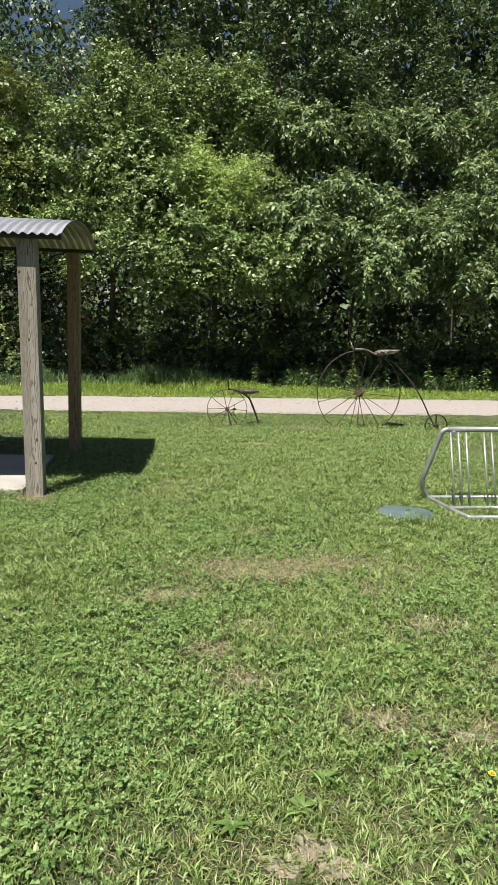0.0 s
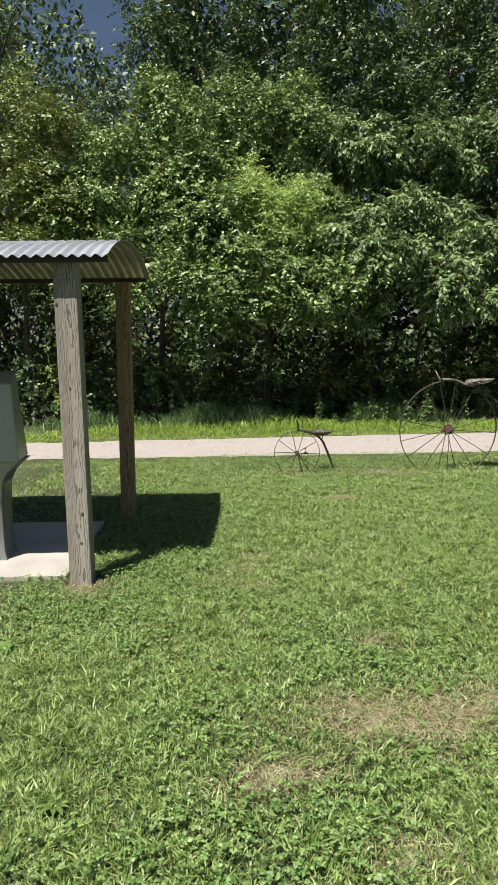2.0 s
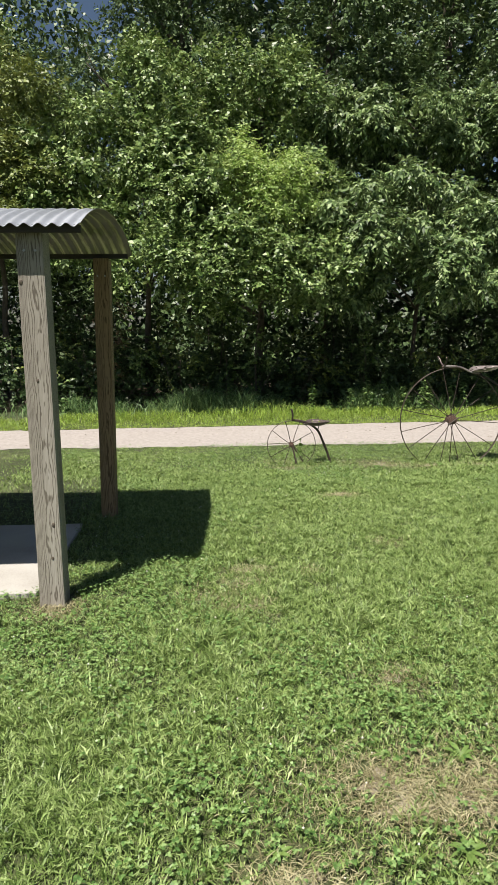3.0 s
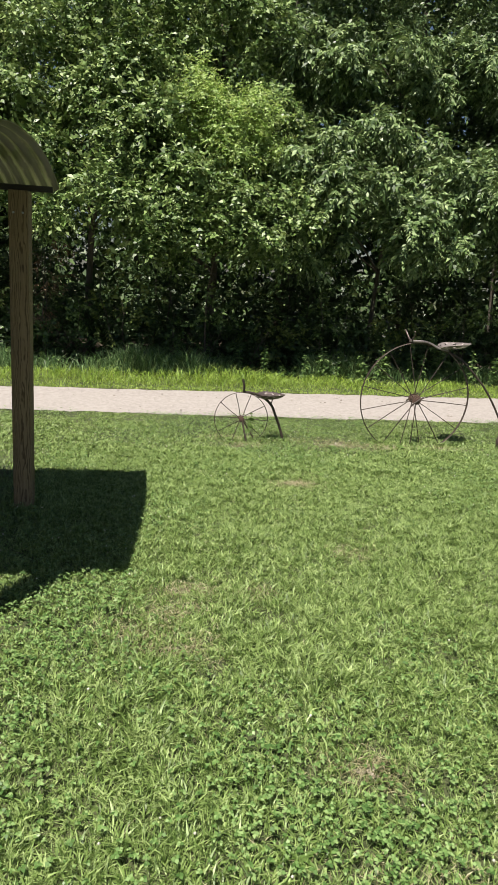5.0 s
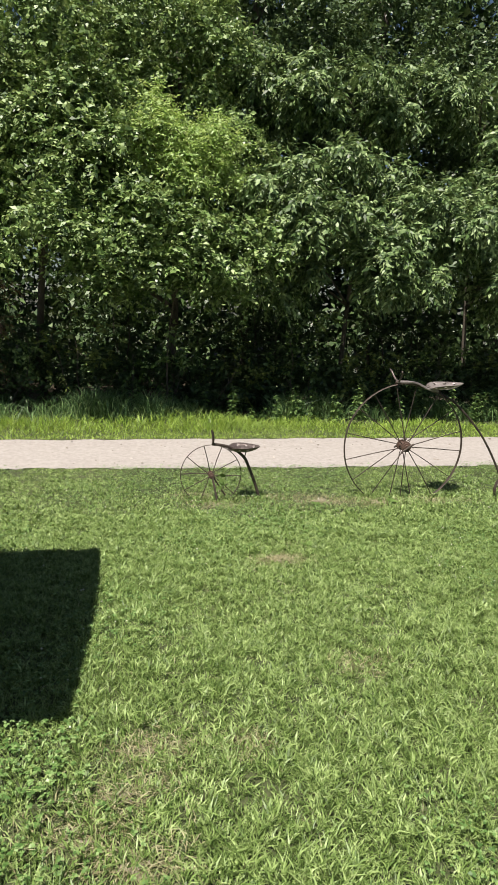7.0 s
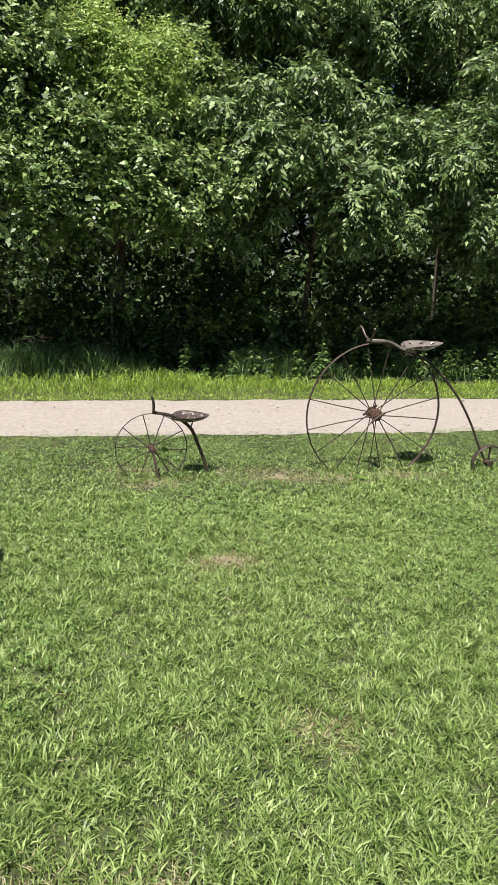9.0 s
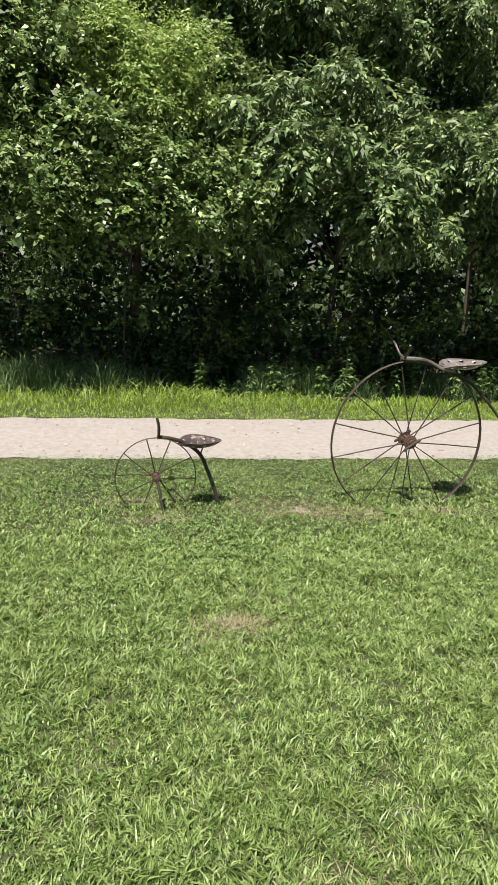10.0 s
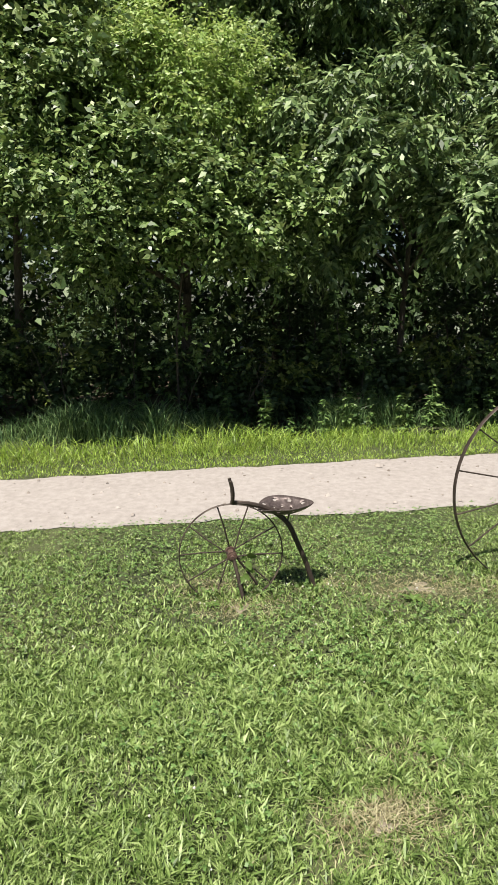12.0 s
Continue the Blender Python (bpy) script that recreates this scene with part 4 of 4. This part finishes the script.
def blade_mesh(name, X, Y, H, W, lean, rng, material, curl=0.5, combed=0.0, plain=0.0):
    """Bent two-segment grass blades; combed: how far neighbours lie the same way (0 to 1); plain: share of single pointed ones."""
    n = len(X)
    az = rng.uniform(0, 2 * np.pi, n)
    ad = rng.uniform(0, 2 * np.pi, n)
    if combed:
        ad = tuft_way(X, Y) + rng.normal(0, 3.0 * (1 - combed), n)
        az = ad + np.pi / 2 + rng.normal(0, 0.9, n)
    side = np.stack([np.cos(az), np.sin(az), np.zeros(n)], -1)
    out = np.stack([np.cos(ad), np.sin(ad), np.zeros(n)], -1)
    B = np.stack([X, Y, ground_z(X, Y) - 0.004], -1)
    h, w, l = H[:, None], W[:, None], (lean * rng.uniform(0.3, 1.6, n))[:, None]
    up = np.array([0, 0, 1.0])
    mid = B + up * h * 0.62 + out * h * l * 0.45
    tip = B + up * h * np.maximum(1 - 0.5 * l * curl, 0.35) + out * h * l * 1.25
    m = int(n * (1 - plain))
    v = np.stack([B[:m], mid[:m] + side[:m] * w[:m] / 2, tip[:m], mid[:m] - side[:m] * w[:m] / 2], 1).reshape(-1, 3)
    u = np.stack([B[m:] - side[m:] * w[m:] / 2, B[m:] + side[m:] * w[m:] / 2, tip[m:]], 1).reshape(-1, 3)
    faces = [np.arange(4 * m).reshape(-1, 4)] + ([4 * m + np.arange(3 * (n - m)).reshape(-1, 3)] if n > m else [])
    return mesh_from(name, np.concatenate([v, u]), faces, material)


PATCHES = ((-0.75, 3.96, 0.14), (-0.86, 3.72, 0.14), (-0.36, 3.94, 0.1), (-0.86, 1.44, 0.12), (-0.37, 1.07, 0.12), (-0.37, 1.9, 0.26), (-0.1, 1.78, 0.24), (0.27, 6.05, 0.16), (-1.92, 3.50, 0.14), (0.12, 0.28, 0.20), (-0.30, -0.36, 0.42), (0.33, 1.87, 0.24), (0.42, 1.49, 0.14), (-0.39, 0.59, 0.14), (0.57, 1.03, 0.18), (0.45, 0.17, 0.22), (-0.33, 1.78, 0.26), (-0.52, 0.84, 0.12), (0.31, 1.94, 0.2),
           (-0.81, 3.41, 0.16), (-0.14, 2.6, 0.12), (1.76, 7.86, 0.30), (0.04, 7.82, 0.20), (0.58, 8.05, 0.14), (1.16, 7.93, 0.30), (2.45, 7.95, 0.25), (-0.1, 8.1, 0.2), (0.3, 6.1, 0.12), (0.5, 6.35, 0.14), (0.05, 1.85, 0.22), (0.6, 1.75, 0.2), (-0.05, 0.95, 0.16), (-0.7, 1.5, 0.14), (-1.0, 3.55, 0.14), (-1.9, 3.38, 0.12), (0.9, 0.6, 0.2), (0.35, 4.5, 0.14))


def bareness(x, y):
    b = np.zeros_like(x)
    for px, py, r in PATCHES:
        b = np.maximum(b, 1 - np.sqrt(((x - px) / 1.7) ** 2 + (y - py) ** 2) / (1.5 * r))
    return np.clip(b + 0.25 * np.sin(31 * x + 3 * np.sin(23 * y)) * (b > 0), 0, 1)


def cloverness(x, y):
    f = np.sin(1.3 * x + 1.1) * np.sin(0.9 * y + 0.4) + 0.6 * np.sin(2.9 * x - 1.7 * y) + 0.4 * np.sin(5.1 * x + 3.3 * y + 1)
    f = f + 1.1 * np.exp(-((x + 1.5) / 0.9) ** 2 - ((y - 1.2) / 1.6) ** 2) + 1.0 * np.exp(-((x + 1.3) / 0.7) ** 2 - ((y - 3.2) / 0.8) ** 2)
    f = f + 2.0 * np.exp(-((x + 1.05) / 0.42) ** 2 - ((y - 0.1) / 0.5) ** 2)
    f = f + 1.5 * np.exp(-((x + 0.5) / 0.42) ** 2 - ((y - 0.45) / 0.42) ** 2)
    f = f + 0.6 * smooth01(6.8, 8.2, y) - 0.9 * np.exp(-((x - 0.6) / 1.6) ** 2 - ((y - 4.6) / 1.5) ** 2)
    return np.clip(f * 0.6 + 0.15, 0, 1)


def on_lawn(x, y):
    ok = (y < trail_near(x) + 0.04 + 0.02 * np.sin(3.1 * x)) & ~((x > -3.9) & (x < -2.085) & (y > 3.655) & (y < 5.07))
    lid = ((x - 1.12) ** 2 / 0.225 ** 2 + (y - 2.92) ** 2 / 0.175 ** 2) < 1
    post = (abs(x + 1.92) < 0.11) & (abs(y - 3.53) < 0.15)
    return ok & ~lid & ~post


def scatter(rng, n, x0, x1, y0, y1):
    x, y = rng.uniform(x0, x1, n) + rng.normal(0, 0.22, n), rng.uniform(y0, y1, n) + rng.normal(0, 0.22, n)
    k = on_lawn(x, y)
    return x[k], y[k]


rng = np.random.default_rng(21)
X, Y = [], []
for n, x0, x1, y0, y1 in ((430000, -2.2, 1.3, -0.6, 3.4), (60000, 1.3, 2.8, 0.6, 3.4), (420000, -1.9, 2.6, 3.4, 7.2), (150000, -3.2, 4.6, 7.2, 9.9), (16000, -5.5, -2.0, 5.0, 9.9), (9000, 2.6, 5.5, 1.0, 4.0), (16000, 2.6, 6.0, 4.0, 7.2), (9000, 4.6, 8.0, 7.0, 10.3)):
    a, b = scatter(rng, n, x0, x1, y0, y1)
    X.append(a), Y.append(b)
X, Y = np.concatenate(X), np.concatenate(Y)
keep = rng.random(len(X)) > 0.55 * bareness(X, Y) + 0.45 * cloverness(X, Y) + 0.15 * np.exp(-((X - 0.3) / 1.0) ** 2 - ((Y - 1.75) / 0.35) ** 2)
X, Y = X[keep], Y[keep]
longer = np.where(rng.random(len(X)) < 0.12, 1.3, 1.0)
# longer uncut grass round the sculptures, the posts and the rack
for px, py, r, m in ((0.0, 7.98, 0.28, 700), (0.52, 8.0, 0.12, 260), (1.8, 8.1, 0.16, 300), (2.6, 8.1, 0.18, 300), (2.15, 8.1, 0.3, 350), (3.4, 8.1, 0.2, 380), (-1.93, 5.36, 0.15, 160), (1.5, 3.4, 0.12, 160), (2.2, 3.1, 0.5, 600), (1.12, 2.72, 0.16, 120)):
    X, Y = np.append(X, rng.normal(px, r * 0.6, m)), np.append(Y, rng.normal(py, 0.09, m))
    longer = np.append(longer, np.full(m, 1.9))
tuft = lattice(X, Y, 0.30, 11)
knoll = np.clip(1.5 * (0.65 * lattice(X, Y, 0.055, 12) + 0.35 * lattice(X, Y, 0.13, 13)) - 0.25, 0, 1)
keep = (rng.random(len(X)) < 0.36 + 0.95 * knoll) | (longer > 1.5)
X, Y, tuft, knoll, longer = X[keep], Y[keep], tuft[keep], knoll[keep], longer[keep]
mixed = rng.permutation(len(X))
X, Y, tuft, knoll, longer = X[mixed], Y[mixed], tuft[mixed], knoll[mixed], longer[mixed]
H = (0.016 + 0.026 * tuft * rng.uniform(0.3, 1.3, len(X)) + 0.034 * knoll * rng.uniform(0.4, 1.2, len(X))) * (1 - 0.35 * smooth01(7, 8.5, Y) - 0.25 * smooth01(8.6, 9.3, Y)) * longer
W = rng.uniform(0.0040, 0.0088, len(X)) * (1 + 0.7 * smooth01(5, 8.0, Y))
grass = new("grass", blade_mesh("grass", X, Y, H, W, 0.7, rng, M_BLADE, combed=0.45, plain=0.62))
tagged(grass, "mown green grass blades of the lawn", "grass", kind="stuff")

# dry straw in the worn patches and scattered thatch
X, Y = scatter(rng, 40000, -2.4, 3.2, -0.7, 8.4)
keep = rng.random(len(X)) < 0.10 + 0.90 * bareness(X, Y) + 0.45 * np.exp(-((X - 0.3) / 1.0) ** 2 - ((Y - 1.75) / 0.35) ** 2) + 0.3 * np.exp(-((X - 0.9) / 0.5) ** 2 - ((Y - 0.5) / 0.6) ** 2)
X, Y = X[keep], Y[keep]
for px, py, r in PATCHES + ((0.3, 1.75, 0.55), (0.9, 0.5, 0.4), (-0.1, 1.9, 0.4)):
    m = int(3600 * r)
    X, Y = np.append(X, rng.normal(px, r * 0.75, m)), np.append(Y, rng.normal(py, r * 0.42, m))
straw = new("dry_grass", blade_mesh("dry_grass", X, Y, rng.uniform(0.012, 0.045, len(X)), rng.uniform(0.0025, 0.005, len(X)), 1.7, rng, M_DRY))
tagged(straw, "dry straw and thatch in worn patches of the lawn", "dry grass", kind="stuff")

# bare soil in the worn patches
for px, py, r in PATCHES:
    bm = bmesh.new()
    ring = []
    for k in range(18):
        a = 2 * math.pi * k / 18
        rr = 0.40 * r * (0.55 + 0.28 * math.sin(3 * a + px * 9) + 0.20 * math.sin(7 * a + py * 5))
        ring.append(bm.verts.new((px + 1.35 * rr * math.cos(a), py + rr * math.sin(a), gz(px + 1.35 * rr * math.cos(a), py + rr * math.sin(a)) + 0.004)))
    mid = bm.verts.new((px, py, gz(px, py) + 0.008))
    for k in range(18):
        bm.faces.new((mid, ring[k], ring[(k + 1) % 18]))
    tagged(part("ground_patch", bm, M_SOIL, smooth=True), "worn bare patch of dry soil in the lawn", "soil", kind="structure")

# clover: three leaflets on a short stalk
X, Y = scatter(rng, 150000, -3.0, 4.5, -0.7, 9.7)
keep = rng.random(len(X)) < cloverness(X, Y) * (1 - bareness(X, Y)) * np.where(Y < 4, 0.9, 0.5)
X, Y = X[keep], Y[keep]
n = len(X)
hz = ground_z(X, Y) + rng.uniform(0.032, 0.064, n)
a0 = rng.uniform(0, 2 * np.pi, n)
ang = (a0[:, None] + np.array([0, 2.09, 4.19])[None]).ravel()
P = np.repeat(np.stack([X, Y, hz], -1), 3, 0)
D = unit(np.stack([np.cos(ang), np.sin(ang), rng.uniform(-0.25, 0.35, 3 * n)], -1))
N = unit(np.array([0, 0, 1.0]) + rng.normal(0, 0.22, (3 * n, 3)))
L = np.repeat(rng.uniform(0.008, 0.0165, n), 3)
clover = new("clover", leaf_mesh("clover", P, D, N, L, L * 0.95, M_CLOVER))
tagged(clover, "low clover leaves growing through the lawn", "clover", kind="stuff")

X, Y = scatter(rng, 1500, -3.0, 4.5, 0.0, 9.6)
keep = rng.random(len(X)) < cloverness(X, Y)
X, Y = X[keep], Y[keep]
n = len(X)
oct6 = np.array([[1, 0, 0], [0, 1, 0], [-1, 0, 0], [0, -1, 0], [0, 0, 1.1], [0, 0, -0.8]])
v = oct6[None] * rng.uniform(0.004, 0.0075, n)[:, None, None] + np.stack([X, Y, ground_z(X, Y) + rng.uniform(0.03, 0.06, n)], -1)[:, None]
f = np.array([[0, 1, 4], [1, 2, 4], [2, 3, 4], [3, 0, 4], [1, 0, 5], [2, 1, 5], [3, 2, 5], [0, 3, 5]])
blossom = new("clover_flowers", mesh_from("clover_flowers", v.reshape(-1, 3), (np.arange(n)[:, None, None] * 6 + f[None]).reshape(-1, 3), M_FLOWER))
tagged(blossom, "small white clover blossoms in the lawn", "flowers", kind="stuff")

# verge beyond the trail: bright short grass, then tall grass
n = 30000
X = rng.uniform(-7, 10, n)
Y = trail_far(X) + 0.02 + rng.random(n) ** 1.1 * (0.75 + 0.55 * lattice(X, 0 * X, 0.5, 31))
verge = new("verge_grass", blade_mesh("verge_grass", X, Y, 0.04 + (0.12 + 0.26 * lattice(X, 0 * X, 0.7, 32) * np.exp(-((X + 0.6) / 2.2) ** 2)) * smooth01(0.3, 1.0, Y - trail_far(X)) * rng.uniform(0.4, 1.3, n), rng.uniform(0.006, 0.012, n), 0.7, rng, M_VERGE))
tagged(verge, "bright green unmown grass along the trail edge", "grass", kind="stuff")
n = 40000
X = rng.uniform(-9, 12, n)
stand = 1.0 * np.exp(-((X + 0.85) / 1.0) ** 2) + 0.8 * np.exp(-((X - 2.4) / 1.1) ** 2) + 0.55 * np.exp(-((X + 3.3) / 1.1) ** 2) + 0.6 * np.exp(-((X - 5.3) / 1.1) ** 2) + 0.5 * np.exp(-((X - 8.0) / 0.9) ** 2)
stand = np.clip(stand * (0.15 + 1.1 * lattice(X, 0 * X, 0.22, 33)), 0.03, 1)
k = rng.random(n) < stand
X, stand = X[k], stand[k]
n = len(X)
Y = 12.2 + rng.random(n) * 0.9 + 0.12 * np.sin(3 * X) + 0.03 * X
tall = new("tall_grass", blade_mesh("tall_grass", X, Y, (0.17 + 0.36 * stand ** 0.7) * rng.uniform(0.3, 1.3, n), rng.uniform(0.008, 0.017, n), 0.55, rng, M_TALL))
tagged(tall, "tall uncut blue-green grass in front of the woods", "grass", kind="stuff")


# broad-leaved weeds
def build_weed(x, y, size, seed, leaves=12):
    rg = np.random.default_rng(seed)
    w = thing("weed", (x, y, gz(x, y)), "broad-leaved green weed growing in the lawn", "weed", "lawn weeds")
    for j in range(leaves):
        a = j * 2.4 + rg.uniform(-0.3, 0.3)
        ln, wd = size * rg.uniform(0.45, 0.9), size * rg.uniform(0.16, 0.27)
        bm = bmesh.new()
        prev = None
        for i in range(6):
            u = i / 5
            half = wd * math.sin(math.pi * (0.12 + 0.88 * u)) ** 0.8 * 0.5
            r = ln * u
            z = gz(x, y) + 0.012 + ln * (0.7 * u - 0.5 * u * u)
            c = Vector((x + r * math.cos(a), y + r * math.sin(a), z))
            s = Vector((-math.sin(a), math.cos(a), 0)) * half
            row = [bm.verts.new(c - s + Vector((0, 0, half * 0.4))), bm.verts.new(c), bm.verts.new(c + s + Vector((0, 0, half * 0.4)))]
            if prev:
                bm.faces.new((prev[0], prev[1], row[1], row[0]))
                bm.faces.new((prev[1], prev[2], row[2], row[1]))
            prev = row
        part("leaf", bm, M_WEED, w, smooth=True)
    return w


for j, (x, y, s) in enumerate(((-2.12, 2.55, 0.13), (-1.26, 0.81, 0.12), (-0.47, 2.24, 0.08), (-1.55, 1.35, 0.09), (-0.9, 0.9, 0.08), (0.35, 0.75, 0.09), (0.75, 1.3, 0.10), (-1.75, 3.05, 0.08), (1.05, 7.75, 0.09),
                               (-0.12, 7.86, 0.07), (-0.2, -0.05, 0.08), (1.9, 7.8, 0.12), (-1.27, 0.27, 0.11), (-1.23, -0.05, 0.10), (0.45, 0.61, 0.10), (0.17, 0.39, 0.08), (-0.3, -0.19, 0.08), (0.56, 6.37, 0.09))):
    build_weed(x, y, s, 200 + j)
rg = random.Random(4)
for j in range(26):
    build_weed(rg.uniform(-1.55, 0.6), rg.uniform(-0.5, 2.3), rg.uniform(0.05, 0.09), 240 + j, 10)


# tall leafy weeds in front of the thicket
def build_tall_weed(x, y, h, seed):
    rg = np.random.default_rng(seed)
    z = gz(x, y)
    w = thing("tall_weed", (x, y, z), "tall leafy weed standing in the uncut grass", "weed", "tall weeds by the trail")
    lean = rg.uniform(-0.12, 0.12, 2)
    pts = [(x + lean[0] * u * h, y + lean[1] * u * h, z - 0.02 + h * u) for u in (0, 0.35, 0.7, 1.0)]
    part("stem", tube(pts, [0.006, 0.005, 0.004, 0.002], None, 5), M_TALL, w)
    m = int(h * 95)
    u = rg.uniform(0.2, 1.0, m)
    a = rg.uniform(0, 2 * np.pi, m)
    P = np.stack([x + lean[0] * u * h, y + lean[1] * u * h, z + h * u], -1)
    D = unit(np.stack([np.cos(a), np.sin(a), rg.uniform(-0.4, 0.35, m)], -1))
    L = rg.uniform(0.07, 0.15, m) * (1.15 - 0.5 * u)
    linked("leaves", leaf_mesh("leaves", P, D, unit(np.array([0, -0.2, 1.0]) + rg.normal(0, 0.25, (m, 3))), L, L * 0.42, M_TALLWEED), w)
    return w


rg = random.Random(9)
stock = [build_tall_weed(1.2 + 0.9 * j, 12.15 + 0.1 * (j % 2), 0.30 + 0.10 * j, 300 + j) for j in range(5)]
for j in range(75):
    x, y = (rg.uniform(-7.0, 9.0) if j % 3 else rg.uniform(1.5, 7.5)), rg.uniform(12.1, 13.1)
    copy_thing(stock[j % 5], pose(x, y, gz(x, y), 0, 0, rg.uniform(0, 360)))


# one dandelion in bloom
dx, dy = 0.36, -0.13
dandelion = thing("dandelion", (dx, dy, gz(dx, dy)), "single yellow dandelion blooming in the lawn", "flower")
part("stem", tube([(dx, dy, gz(dx, dy) - 0.01), (dx + 0.004, dy, gz(dx, dy) + 0.06)], 0.0022, None, 6), M_TALL, dandelion)
bm = bmesh.new()
for ring in range(3):
    for k in range(12):
        a = 2 * math.pi * (k + 0.5 * ring) / 12
        r, z = 0.012 - 0.0035 * ring, 0.062 + 0.004 * ring
        c, s = math.cos(a), math.sin(a)
        v = [bm.verts.new((dx + 0.004 + px, dy + py, gz(dx, dy) + pz)) for px, py, pz in ((0.002 * c, 0.002 * s, z), (r * c - 0.003 * s, r * s + 0.003 * c, z + 0.005), (r * 1.1 * c, r * 1.1 * s, z + 0.004), (r * c + 0.003 * s, r * s - 0.003 * c, z + 0.005))]
        bm.faces.new(v)
part("flower_head", bm, M_YELLOW, dandelion, "yellow petals")


# vine leaves climbing through the small wheel
vx, vy = 0.075, 7.93
vine = thing("vine", (vx, vy, gz(vx, vy)), "pale green vine climbing through the small iron wheel", "vine")
part("stem", tube(curve_pts([(vx - 0.02, vy, gz(vx, vy) - 0.02), (vx, vy - 0.01, -0.02), (vx + 0.02, vy, 0.08), (vx + 0.045, vy - 0.01, 0.19)]), 0.003, None, 5), M_WEED, vine)
for px, pz, a, ln in ((0.00, 0.00, 210, 0.04), (0.015, 0.06, -15, 0.05), (0.01, 0.12, 150, 0.04), (0.02, 0.13, 25, 0.06), (0.04, 0.19, 100, 0.045), (0.015, 0.10, -60, 0.05), (0.0, 0.02, -40, 0.04)):
    bm = bmesh.new()
    c, s = math.cos(radians(a)), math.sin(radians(a))
    prev = None
    for i in range(6):
        u = i / 5
        half = ln * 0.42 * math.sin(math.pi * (0.15 + 0.85 * u)) ** 0.7
        mid = Vector((vx + px + ln * u * c, vy - 0.012 - 0.02 * u, pz + ln * u * s * 0.8 - 0.015 * u * u))
        w = Vector((-s, -0.35, c)).normalized() * half
        row = [bm.verts.new(mid - w), bm.verts.new(mid + Vector((0, 0.004, 0))), bm.verts.new(mid + w)]
        if prev:
            bm.faces.new((prev[0], prev[1], row[1], row[0]))
            bm.faces.new((prev[1], prev[2], row[2], row[1]))
        prev = row
    part("leaf", bm, M_WEED, vine, smooth=True)
